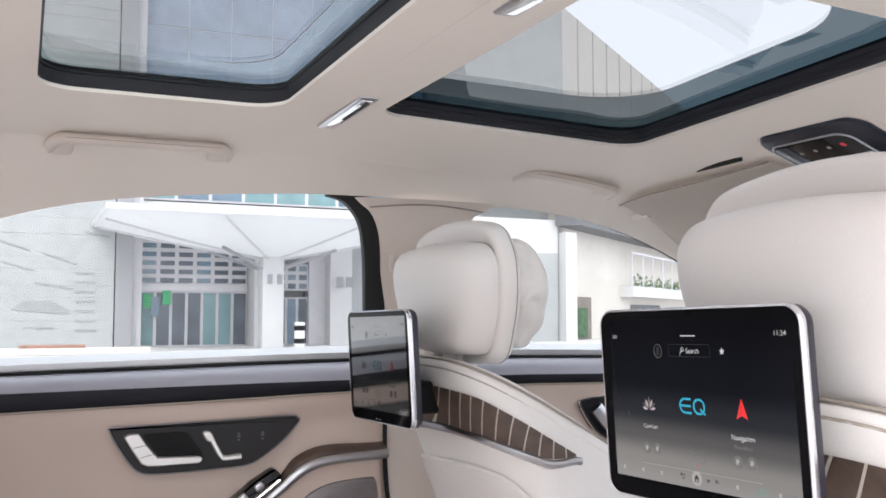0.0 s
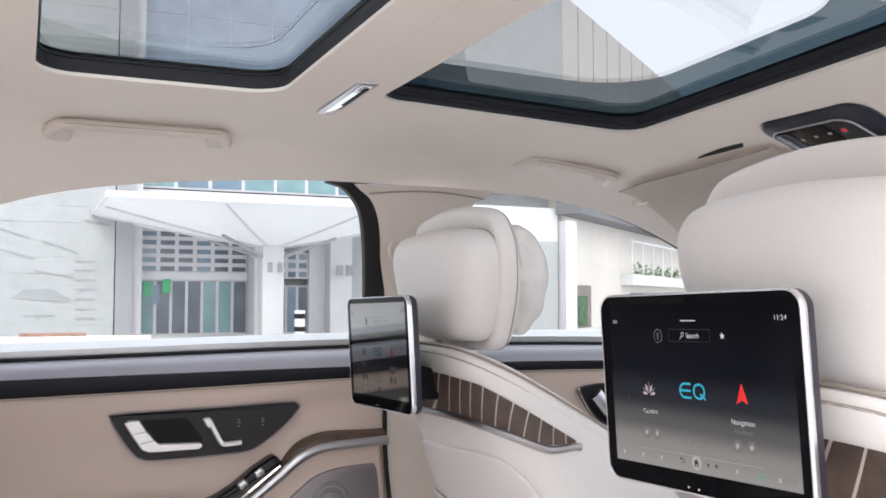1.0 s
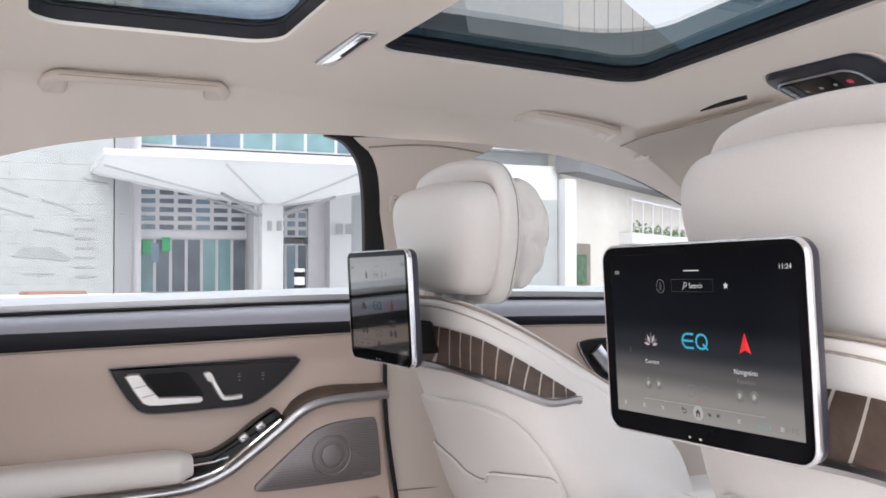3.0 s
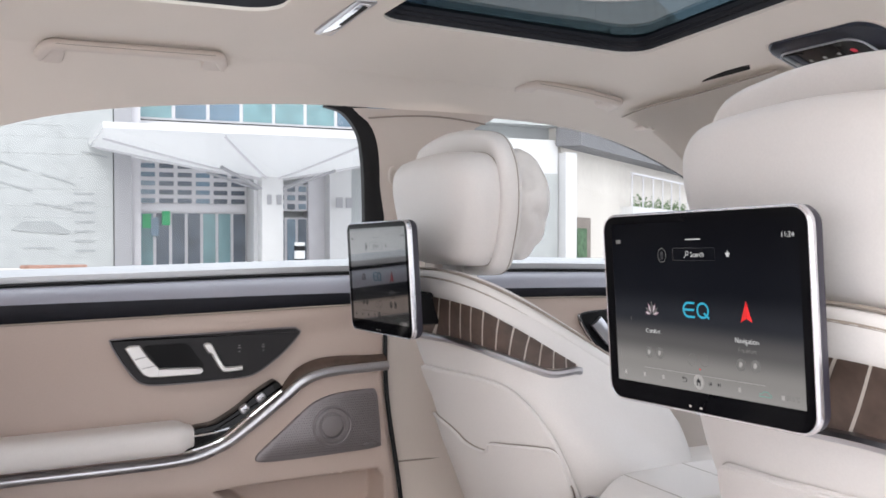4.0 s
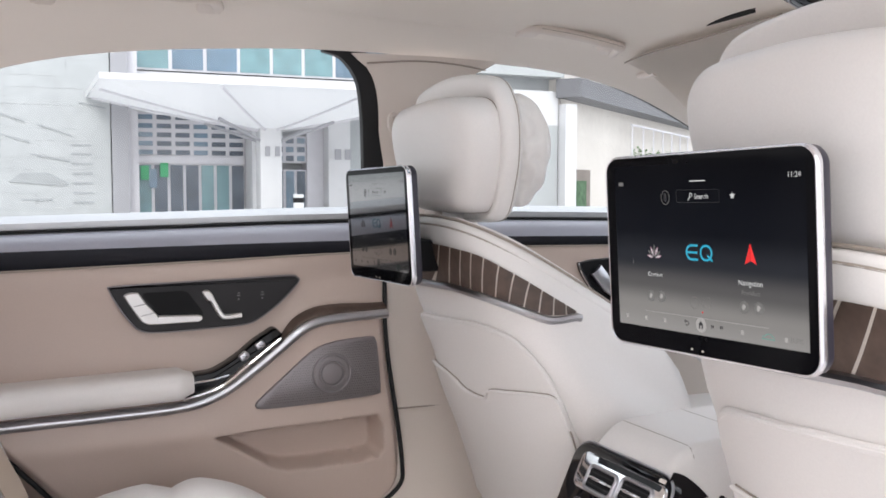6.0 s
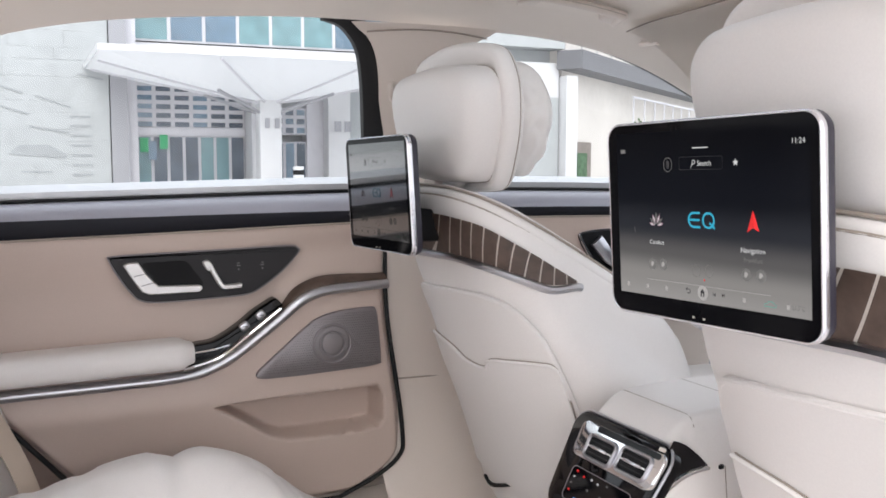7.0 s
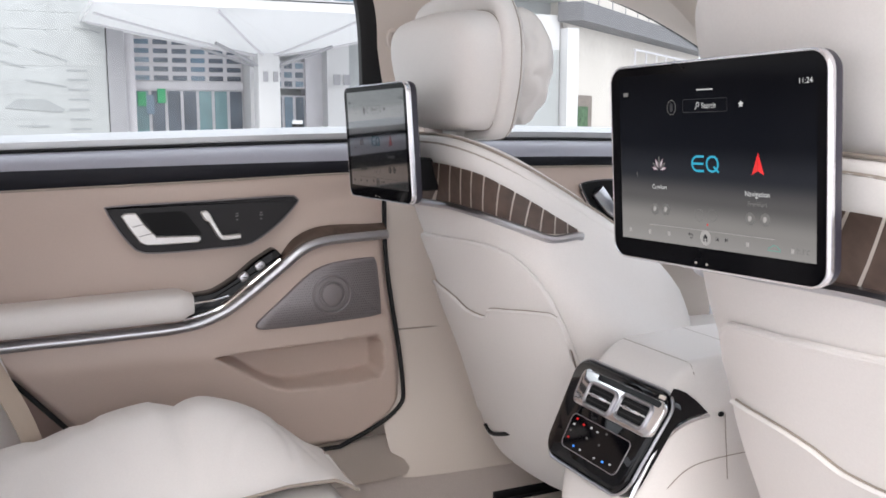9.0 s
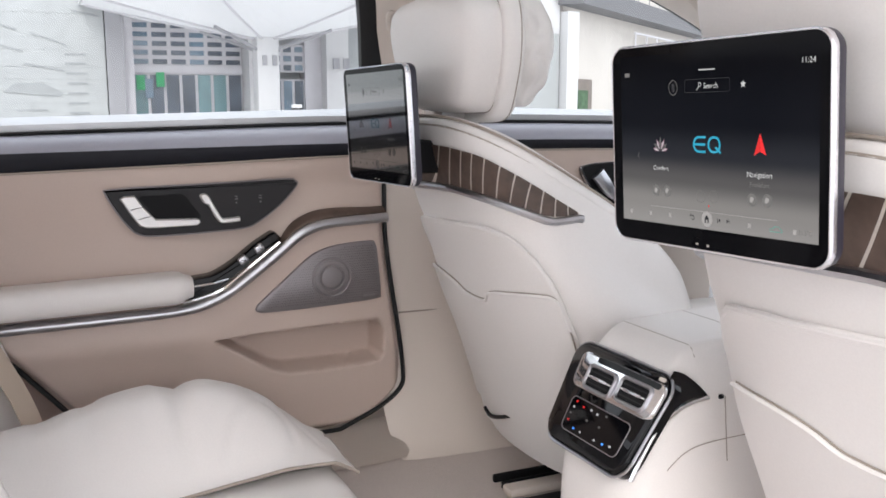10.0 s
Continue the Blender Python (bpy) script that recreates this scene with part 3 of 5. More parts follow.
part("pillar_cover", grid(pillar, frange(0, 1, 16), frange(0, 1, 80)), PLASTIC, pil, "cream pillar cover", angle=60)
pth = [(px(1.262) + 0.006 + 0.012 * math.sin(math.pi * t), lerp(0.085, 0.325, t), 1.259 + 0.008 * math.sin(math.pi * t)) for t in frange(0, 1, 14)]
part("pillar_joint", sweep(pth, ring(0.0018, n=6)), SEAM, pil, "thin joint line")
pth = [(px(0.6) + 0.008 * math.sin(math.pi * t) ** 0.6 - 0.004, lerp(0.135, 0.60, t), 0.60) for t in frange(0, 1, 14)]
part("trim_joint", sweep(pth, ring(0.0018, n=6)), SEAM, pil, "thin joint line")
knob = thing("belt_guide", "small cream seat belt height guide on the pillar", "belt guide", (-0.655, 0.135, 1.15))
part("guide_ring", sweep([(-0.650, 0.135 + 0.008 * math.cos(a), 1.153 + 0.015 * math.sin(a)) for a in frange(0, 2 * math.pi, 20)[:-1]], ring(0.005, n=6), up=(1, 0, 0), closed=True), PLASTIC, knob)

# sun visor
vis = thing("sun_visor", "cream sun visor folded up against the headliner", "sun visor", (-0.3, 0.60, 1.29))


def visor(u, v):
    x = lerp(-0.575, -0.14, u)
    y = lerp(0.592, 0.572, u) + 0.17 * v
    return (x, y, roof_z(x, y) - 0.014 - 0.050 * v * v - 0.004 * math.sin(math.pi * u))


part("visor_edge", sweep([Vector(visor(u, 0.0)) + Vector((0, -0.001, -0.001)) for u in frange(0, 1, 30)], ring(0.0014, n=6)), SEAM, vis, "stitched visor edge")
# black patch on the lining in place of shade between visor and roof
GAP_SHADE = [(-0.315, 0.574), (-0.285, 0.566), (-0.24, 0.558), (-0.20, 0.555), (-0.165, 0.556), (-0.165, 0.568), (-0.20, 0.571), (-0.25, 0.573)]
part("visor_gap_shade", prism(GAP_SHADE, lambda a, b, h: (a, b, roof_z(a, b) - lerp(-0.002, 0.004, h))), BLACK, vis, "black patch for the shade in the gap above the visor")
part("visor_hinge", sweep([(-0.62, 0.66, roof_z(0.58, 0.66) - 0.012), (-0.56, 0.655, roof_z(0.56, 0.65) - 0.018)], ring(0.008, n=8)), PLASTIC, vis, "visor hinge")
part("visor_pad", thicken(grid(visor, frange(0, 1, 20), frange(0, 1, 8)), 0.012), FABRIC, vis, "cream fabric visor pad", angle=60)

# ---- floor, sill, front and rear closing ----
solo("floor", box(-0.74, 0.74, -1.0, 1.2, 0.26, 0.325, 0.0), CARPET, "beige deep-pile carpet on the car floor", "car floor", "structure")
def sillf(u, v):
    y = lerp(-0.45, 0.60, u)
    return (lerp(-0.735, -0.645, v) - 0.008 * smooth(0.10, 0.16, y), y, 0.386 - 0.056 * v ** 1.4)
solo("sill_trim", thicken(grid(sillf, frange(0, 1, 30), frange(0, 1, 10)), 0.02), PLASTIC, "beige door sill trim below the pillar", "sill trim", "structure")
solo("wall_front", box(-0.72, 0.72, 0.98, 1.12, 0.32, 0.93, 0.05), NAVY, "dark dashboard bulk closing the cabin front", "dashboard", "structure")
solo("wall_rear", box(-0.72, 0.72, -1.12, -1.02, 0.32, 1.0, 0.03), LEATHER2, "beige panel closing the cabin behind the rear seat", "rear panel", "structure")
solo("wall_side", box(-0.88, -0.795, -1.12, 1.12, 0.22, 0.945, 0.02), PAINT, "silver painted outer side of the car below the windows", "car side", "structure")
# unseen car side and sill, added to cut light bounced onto the near seat
solo("wall_side", box(0.745, 0.83, 0.34, 1.12, 0.22, 0.945, 0.02), PAINT, "silver painted closed front door side of the car, unseen, holding back light", "car side", "structure")
solo("door_sill", box(0.70, 0.83, -1.12, 0.335, 0.22, 0.40, 0.02), PAINT, "silver painted sill under the open rear door, unseen, holding back light", "door sill", "structure")
solo("quarter_trim", box(-0.7935, -0.7855, -1.02, -0.31, 0.30, 0.93, 0.003), LEATHER2, "beige trim behind the rear door edge", "quarter trim", "structure")
solo("kick_trim", box(-0.7945, -0.7865, -0.30, 1.0, 0.30, 0.93, 0.003), PLASTIC, "beige trim panel below the centre pillar", "trim", "structure")
# unseen rear pillar, added so the near display mirrors less bright outdoors
def cpil(u, v):
    y = lerp(-1.05, -0.74 - 0.10 * (1 - v), u)
    return Vector((lerp(-0.735, -0.675, v), y, lerp(0.94, z_edge(max(-0.8, y)) + 0.02, v)))
solo("rear_pillar_trim", grid(cpil, frange(0, 1, 12), frange(0, 1, 8)), PLASTIC, "unseen cream pillar trim behind the rear side window, darkening the near display", "pillar trim", "structure")

# ---- front seats ----
SEATX = -0.385
HEADX = SEATX + 0.003
sw = curve1([(0.34, 0.20), (0.50, 0.235), (0.60, 0.255), (0.70, 0.258), (0.80, 0.245), (0.88, 0.225), (0.93, 0.212), (0.972, 0.196), (1.005, 0.17)])
syr = curve1([(0.34, 0.27), (0.50, 0.235), (0.60, 0.205), (0.70, 0.172), (0.80, 0.142), (0.88, 0.108), (0.93, 0.088), (0.972, 0.080), (1.005, 0.094)])
syf = curve1([(0.34, 0.46), (0.50, 0.47), (0.60, 0.49), (0.70, 0.50), (0.80, 0.51), (0.88, 0.515), (0.93, 0.51), (0.972, 0.475), (1.005, 0.30)])
sn = curve1([(0.34, 2.2), (0.60, 2.3), (0.75, 2.6), (0.88, 3.0), (1.0, 2.8)])


def seat_pt(th, z0, off=0.0, fwd=0.0):
    """Backrest skin: th in degrees, -90 the rear middle, 0 the inboard flank."""
    a = radians(th)
    c, s = math.cos(a), math.sin(a)
    n = sn(z0)
    w, d = sw(z0) + off, (syf(z0) - syr(z0)) / 2 + off
    x = SEATX + 0.02 * smooth(0.90, 0.78, z0) + math.copysign(abs(c) ** (2 / n), c) * w
    y = (syr(z0) + syf(z0)) / 2 + math.copysign(abs(s) ** (2 / n), s) * d + fwd
    k = 0.58 * smooth(0.58, 0.92, z0)
    return Vector((x, y, z0 - k * (y - 0.09)))


def skin(t0, t1, za, zb, off, nu, nv, fwd=0.0, shear=0.0):
    """A raised patch of the backrest skin between two heights (functions of th)."""
    lean = lambda t: 9.0 * smooth(-6, -40, t) * smooth(-178, -150, t)
    bm = grid(lambda u, v: seat_pt(lerp(t0, t1, u) + shear * lean(lerp(t0, t1, u)) * (v - 0.5), lerp(za(lerp(t0, t1, u)), zb(lerp(t0, t1, u)), v), off, fwd), frange(0, 1, nu), frange(0, 1, nv))
    return bm


def text_mesh(body, size):
    cu = bpy.data.curves.new("letters", "FONT")
    cu.body, cu.size, cu.align_x, cu.align_y = body, size, "CENTER", "CENTER"
    ob = bpy.data.objects.new("letters", cu)
    scene.collection.objects.link(ob)
    dg = bpy.context.evaluated_depsgraph_get()
    me = bpy.data.meshes.new_from_object(ob.evaluated_get(dg))
    bpy.data.objects.remove(ob)
    bpy.data.curves.remove(cu)
    return me


def make_seat():
    seat = thing("front_seat", "cream leather front seat with a dark wood band and headrest", "car seat", (SEATX, 0.3, 0.32), group="front seats")
    zs = [0.432, 0.44, 0.46, 0.50, 0.56, 0.62, 0.68, 0.74, 0.79, 0.83, 0.865, 0.895, 0.92, 0.94, 0.958, 0.968, 0.973]
    ths = frange(-180, 180, 72)[:-1]
    part("backrest_shell", cap(grid(lambda t, z: seat_pt(t, z), ths, zs, loop=True)), LEATHER, seat, "smooth cream leather backrest shell", angle=70)
    # cushion rolls above the shell
    def roll(t, v):
        z0 = lerp(0.962, 1.006, v)
        k = -0.004 + 0.007 * math.sin(math.pi * min(1, v * 1.15)) - 0.05 * smooth(0.75, 1.0, v) ** 2
        return seat_pt(t, z0, k, 0.004)
    part("backrest_cushion", cap(grid(roll, ths, frange(0, 1, 14), loop=True)), LEATHER, seat, "padded cream backrest cushion", angle=70)
    pth = [seat_pt(t, 0.990, 0.0035, 0.004) for t in frange(-200, 60, 70)]
    part("cushion_piping", sweep(pth, ring(0.0022, n=6)), SEAM, seat, "grey piping")
    pth = [seat_pt(t, 0.9735, -0.002) for t in frange(-200, 60, 70)]
    part("shell_groove", sweep(pth, ring(0.0024, n=6)), SEAM, seat, "dark groove")
    # wood band with pale inlays
    lo = curve1([(-180, 0.930), (-150, 0.905), (-100, 0.891), (-81, 0.894), (-63, 0.895), (-46, 0.898), (-31.5, 0.903), (-24, 0.908), (-17, 0.920), (-9, 0.938)])
    hi = curve1([(-180, 0.932), (-150, 0.938), (-91, 0.944), (-72, 0.945), (-59, 0.947), (-45, 0.945), (-32, 0.943), (-20, 0.941), (-9, 0.940)])
    part("band_backing", skin(-176, -9.5, lo, hi, 0.0015, 90, 3), INLAY, seat, "pale inlay lines between the wood slats")
    cuts = [-175, -167, -158, -149, -141, -133, -125, -117, -109, -101.5, -93.5, -85.5, -78, -70.8, -64, -56.7, -48.6, -40.9, -33.2, -26.5, -20.2, -14.4, -10]
    for a, b in zip(cuts, cuts[1:]):
        g = (b - a) * 0.05
        part("wood_slat", skin(a + g, b - g, lo, hi, 0.003, 4, 3, 0.0, 1.0), WOOD, seat)
    pth = [seat_pt(t, lo(t), 0.003) - Vector((0, 0, 0.004)) for t in frange(-176, -8.5, 100)]
    part("chrome_strip", sweep(pth, ring(0.0058, n=8)), CHROME, seat, "satin chrome strip under the wood band")
    # raised lower cover and map pocket
    ctop = curve1([(-128, 0.80), (-118, 0.834), (-104, 0.838), (-94.6, 0.838), (-88.8, 0.841), (-75.7, 0.846), (-65, 0.847), (-56, 0.845), (-49.6, 0.833), (-45, 0.811), (-43, 0.780), (-41.5, 0.74), (-40, 0.66), (-38, 0.52)])
    part("rear_cover", skin(-128, -38, lambda t: 0.455, ctop, 0.010, 90, 24), LEATHER, seat, "raised leather rear cover", angle=70)
    pth = [seat_pt(t, ctop(t), 0.005) for t in frange(-128, -38, 90)]
    part("cover_edge", sweep(pth, ring(0.0052, n=8)), LEATHER, seat, "rounded cover edge")
    ptop = curve1([(-122, 0.752), (-104, 0.745), (-95.4, 0.736), (-90.2, 0.723), (-84, 0.722), (-80.6, 0.728), (-79, 0.740), (-67.8, 0.752), (-49.6, 0.768), (-44, 0.770), (-41.8, 0.757), (-41.2, 0.715)])
    part("map_pocket", skin(-122, -41.2, lambda t: 0.50, ptop, 0.016, 110, 16), LEATHER, seat, "cream leather map pocket", angle=70)
    pth = [seat_pt(t, ptop(t), 0.0158) for t in frange(-122, -41.2, 110)]
    part("pocket_lip", sweep(pth, ring(0.0028, n=6)), LEATHER, seat, "rolled pocket lip")
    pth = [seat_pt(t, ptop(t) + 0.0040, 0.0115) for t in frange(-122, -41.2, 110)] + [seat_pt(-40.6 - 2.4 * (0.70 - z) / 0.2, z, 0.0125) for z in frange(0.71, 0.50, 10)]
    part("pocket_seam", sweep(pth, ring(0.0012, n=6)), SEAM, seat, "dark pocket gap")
    part("pocket_slot", sweep(catmull([seat_pt(-115, 0.474, 0.012), seat_pt(-107, 0.471, 0.014), seat_pt(-97, 0.482, 0.014), seat_pt(-84, 0.508, 0.012)], 6), ring(0.0035, n=6)), BLACK, seat, "black release loop below the pocket")
    # seat base under the backrest
    part("seat_base", box(SEATX - 0.25, SEATX + 0.25, 0.40, 0.88, 0.435, 0.60, 0.05, 4), LEATHER, seat, "cream leather seat cushion")
    part("seat_pedestal", box(SEATX - 0.17, SEATX + 0.17, 0.565, 0.84, 0.3245, 0.45, 0.02), BLACK, seat, "black seat pedestal")
    # headrest: a rear pad set into a larger front cushion
    def shape(grow):
        right = [(0.060, 0.996 - grow), (0.102 + grow * 0.7, 1.003 - grow * 0.7), (0.132 + grow * 0.8, 1.037), (0.151 + grow * 0.8, 1.078), (0.159 + grow * 0.8, 1.116 + grow * 0.5), (0.153 + grow * 0.8, 1.144 + grow), (0.126 + grow * 0.8, 1.164 + grow * 1.9), (0.070, 1.171 + grow * 2.4), (0.0, 1.174 + grow * 2.5)]
        pts = right + [(-a, b) for a, b in right[-2::-1]]
        return [(p.x, p.y) for p in catmull([(a, b) for a, b in pts], 6, True)]
    def dome(o, levels):
        """Rounded body from an outline: (y, share of the outline's size) from back to front."""
        bm = bmesh.new()
        cz = 1.085
        rows = [[bm.verts.new((HEADX + a * k, y - 0.10 * (cz + (b - cz) * k - 1.10), cz + (b - cz) * k)) for a, b in o] for y, k in levels]
        n = len(o)
        for r0, r1 in zip(rows, rows[1:]):
            for q in range(n):
                bm.faces.new((r0[q], r0[(q + 1) % n], r1[(q + 1) % n], r1[q]))
        return cap(bm)
    head = part("headrest", dome(shape(0.014), [(0.139, 0.86), (0.134, 0.93), (0.136, 0.965), (0.141, 0.99), (0.148, 1.0), (0.156, 1.0), (0.163, 0.985), (0.168, 0.95), (0.172, 0.87), (0.174, 0.7), (0.175, 0.4)]), LEATHER, seat, "cream leather headrest cushion", angle=70)
    part("headrest_pad", dome(shape(0.0), [(0.072, 0.25), (0.0735, 0.5), (0.077, 0.72), (0.083, 0.85), (0.092, 0.93), (0.104, 0.975), (0.122, 0.995), (0.140, 0.99), (0.160, 0.96)]), LEATHER, head, "smooth padded rear panel", angle=70)
    o = shape(0.0)
    pth = [Vector((HEADX + a * 0.985, 0.137 - 0.10 * (b - 1.10), 1.085 + (b - 1.085) * 0.985)) for a, b in o]
    part("pad_seam", sweep(pth, ring(0.0016, n=6), up=(0, 1, 0), closed=True), SEAM, head, "dark joint round the pad")
    o = shape(0.014)
    pth = [Vector((HEADX + a * 0.992, 0.159 - 0.10 * (b - 1.10), 1.085 + (b - 1.085) * 0.992)) for a, b in o]
    part("cushion_seam", sweep(pth, ring(0.0012, n=6), up=(0, 1, 0), closed=True), SEAM, head, "stitched seam")
    part("headrest_stem", box(SEATX - 0.055, SEATX + 0.012, 0.135, 0.175, 0.95, 1.02, 0.012, 3), LEATHER, head, "leather covered headrest stem")
    part("stem_base", box(SEATX - 0.12, SEATX - 0.06, 0.130, 0.18, 0.965, 1.02, 0.014, 3), PLASTIC, head, "shaded stem cover")
    return seat


def make_pillow(x):
    p = thing("head_pillow", "soft wrinkled cream leather pillow strapped to the headrest", "pillow", (x, 0.26, 1.02), group="head pillows")
    def f(a, v):
        z = lerp(1.005, 1.178, v)
        k = max(0.02, 1 - abs(2 * v - 1) ** 2.6) ** 0.45
        c, s = math.cos(a), math.sin(a)
        wr = 0.008 * noise.noise((a * 1.6, v * 5, 0.3)) - 0.009 * max(0, 0.35 - abs(noise.noise((a * 2.2 + v * 3, v * 4 - a, 2.3)))) ** 1.5 * 3
        return Vector((x + math.copysign(abs(c) ** 0.75, c) * (0.122 + wr) * (0.66 + 0.34 * k) * (0.74 + 0.26 * smooth(0.0, 0.55, v)), 0.212 - 0.10 * (z - 1.1) + math.copysign(abs(s) ** 0.8, s) * (0.054 * k + wr), z))
    part("pillow_pad", cap(grid(f, frange(0, 2 * math.pi, 72)[:-1], frange(0, 1, 44), loop=True)), LEATHER, p, angle=80)
    return p


def screen_surface(power, spec):
    """Lit panel: dark at the top, grey towards the bottom, as the menu shows."""
    m = bpy.data.materials.new("display_menu")
    m.use_nodes = True
    nt = m.node_tree
    p = nt.nodes["Principled BSDF"]
    p.inputs["Base Color"].default_value = (0.003, 0.003, 0.004, 1)
    p.inputs["Roughness"].default_value = 0.07
    tc = nt.nodes.new("ShaderNodeTexCoord")
    sp = nt.nodes.new("ShaderNodeSeparateXYZ")
    nt.links.new(tc.outputs["Generated"], sp.inputs[0])
    r = nt.nodes.new("ShaderNodeValToRGB")
    r.color_ramp.interpolation = "EASE"
    els = r.color_ramp.elements
    els[0].position, els[0].color = 0.0, (0.36, 0.345, 0.335, 1)
    els[1].position, els[1].color = 1.0, (0.001, 0.0012, 0.002, 1)
    for pos, col in ((0.14, (0.30, 0.285, 0.275)), (0.28, (0.12, 0.115, 0.115)), (0.42, (0.026, 0.028, 0.035)), (0.6, (0.004, 0.005, 0.008))):
        e = els.new(pos)
        e.color = (*col, 1)
    nt.links.new(sp.outputs[2], r.inputs[0])
    nt.links.new(r.outputs[0], p.inputs["Emission Color"])
    p.inputs["Emission Strength"].default_value = power
    p.inputs["Specular IOR Level"].default_value = spec
    p.inputs["Coat Weight"].default_value = 1.0 if spec > 0.5 else 0.0
    p.inputs["Coat Roughness"].default_value = 0.05
    return m


MENU, DIM = screen_surface(0.46, 0.05), screen_surface(0.05, 1.0)
COVER = mat("coated_display_glass", (0.003, 0.003, 0.004), 0.06, bump=0.0, spec=0.07)
UI = [("menu_white", (0.68, 0.68, 0.68)), ("menu_grey", (0.17, 0.165, 0.16)), ("menu_dark", (0.02, 0.02, 0.024)), ("menu_bar", (0.42, 0.40, 0.39)), ("menu_teal", (0.02, 0.42, 0.62)), ("menu_red", (0.85, 0.02, 0.02)), ("menu_rose", (0.36, 0.21, 0.27)), ("menu_green", (0.12, 0.36, 0.30))]
SW, SH = 0.2395, 0.1735
SILVER = mat("brushed_silver", (0.80, 0.79, 0.83), 0.26, 0.9, scale=200, bump=0.0, vary=0.02)
SHELL = mat("display_shell", (0.03, 0.027, 0.04), 0.4, 0.2, bump=0.0)


def make_display(place, menu, dim=1.0):
    UI_WHITE, UI_GREY, UI_DARK, UI_BAR, UI_TEAL, UI_RED, UI_ROSE, UI_GREEN = [glow(n + ("" if dim == 1 else "_faint"), tuple(dim * v for v in c), 0.5) for n, c in UI]
    base = pose(*place)
    x = place[0]
    d = thing("rear_display", "silver-edged rear seat display lit with a dark menu", "display", place[:3], group="seat displays")

    def to(a, b, c):
        return base @ Vector((a, 0.0085 - c, b))

    def plate_at(outline, c0, c1, bevel=0.0):
        return prism(outline, lambda a, b, h: to(a, b, lerp(c0, c1, h)), bevel)

    def band(levels, r):
        """Closed rounded frame: (depth, inset from the outline)."""
        bm = bmesh.new()
        rows = [[bm.verts.new(to(a, b, c)) for a, b in rrect(SW - 2 * k, SH - 2 * k, r - k, 8)] for c, k in levels]
        n = len(rows[0])
        for r0, r1 in zip(rows, rows[1:]):
            for i in range(n):
                bm.faces.new((r0[i], r0[(i + 1) % n], r1[(i + 1) % n], r1[i]))
        return bm
    part("housing", cap(band([(0.0012, 0.0006), (-0.0050, 0.0010), (-0.0085, 0.0030), (-0.0100, 0.0080)], 0.0165)), SHELL, d, "dark display shell")
    part("silver_edge", band([(0.0086, 0.0020), (0.0089, 0.0013), (0.0086, 0.0006), (0.0074, 0.0), (0.0022, 0.0), (0.0012, 0.0008)], 0.0165), SILVER, d, "silver edge")
    front = part("cover_glass", plate_at(rrect(SW - 0.0034, SH - 0.0034, 0.0150, 7), 0.0, 0.0086, 0.0006), COVER, d, "gloss black cover glass")
    scr = part("menu_screen", grid(lambda a, b: to(a, b, 0.0089), (-0.1059, 0.1097), (-0.0673, 0.0773)), menu, d, "lit menu")
    part("mount_arm", box(x - 0.04, x + 0.025, place[1] + 0.010, 0.115, 0.905, 0.955, 0.008), BLACK, d, "black mounting arm")

    def flat(name, outline, material, label="", c=0.0092):
        bm = bmesh.new()
        bm.faces.new([bm.verts.new(to(a, b, c)) for a, b in outline])
        part(name, bm, material, scr, label)

    def write(body, a, b, width, size, material, label):
        bm = bmesh.new()
        bm.from_mesh(text_mesh(body, size))
        xs = [v.co.x for v in bm.verts]
        k = width / (max(xs) - min(xs))
        for v in bm.verts:
            v.co = to(a + v.co.x * k, b + v.co.y, 0.0093)
        part("lettering", bm, material, scr, label)

    def rect(a, b, w, h):
        return [(a - w / 2, b - h / 2), (a + w / 2, b - h / 2), (a + w / 2, b + h / 2), (a - w / 2, b + h / 2)]

    def disc(a, b, r, n=20):
        return [(a + r * math.cos(2 * math.pi * i / n), b + r * math.sin(2 * math.pi * i / n)) for i in range(n)]

    def line(name, pts, w, material, label="", closed=False):
        bm = bmesh.new()
        n = len(pts)
        L, R = [], []
        for i in range(n):
            p = Vector(pts[i])
            q0 = Vector(pts[i - 1] if closed or i else pts[0])
            q1 = Vector(pts[(i + 1) % n] if closed or i < n - 1 else pts[-1])
            t = (q1 - q0).normalized()
            m = Vector((-t.y, t.x)) * w / 2
            L.append(bm.verts.new(to(*(p + m), 0.0092)))
            R.append(bm.verts.new(to(*(p - m), 0.0092)))
        for i in range(n if closed else n - 1):
            j = (i + 1) % n
            bm.faces.new((L[i], L[j], R[j], R[i]))
        part(name, bm, material, scr, label)
    write("Search", 0.0046, 0.0491, 0.0155, 0.0062, UI_WHITE, "white lettering Search")
    write("Comfort", -0.0546, -0.0191, 0.0186, 0.0054, UI_WHITE, "white lettering Comfort")
    write("Navigation", 0.0549, -0.0198, 0.0244, 0.0062, UI_WHITE, "white lettering Navigation")
    write("Frankfurt", 0.0549, -0.0275, 0.0189, 0.0052, UI_GREY, "grey lettering Frankfurt")
    write("11:24", 0.0995, 0.064, 0.0117, 0.0058, UI_WHITE, "white clock digits")
    write("21.5°C", 0.0981, -0.06, 0.012, 0.0052, UI_GREY, "grey temperature reading")
    flat("handle_bar", rect(0.0003, 0.0621, 0.0180, 0.0009), UI_WHITE)
    flat("message_mark", rect(-0.0969, 0.0614, 0.0065, 0.0034), UI_GREY)
    line("search_ring", disc(-0.0075, 0.0504, 0.0016), 0.0006, UI_WHITE, closed=True)
    line("search_stem", [(-0.0089, 0.0488), (-0.0109, 0.0460)], 0.0007, UI_WHITE)
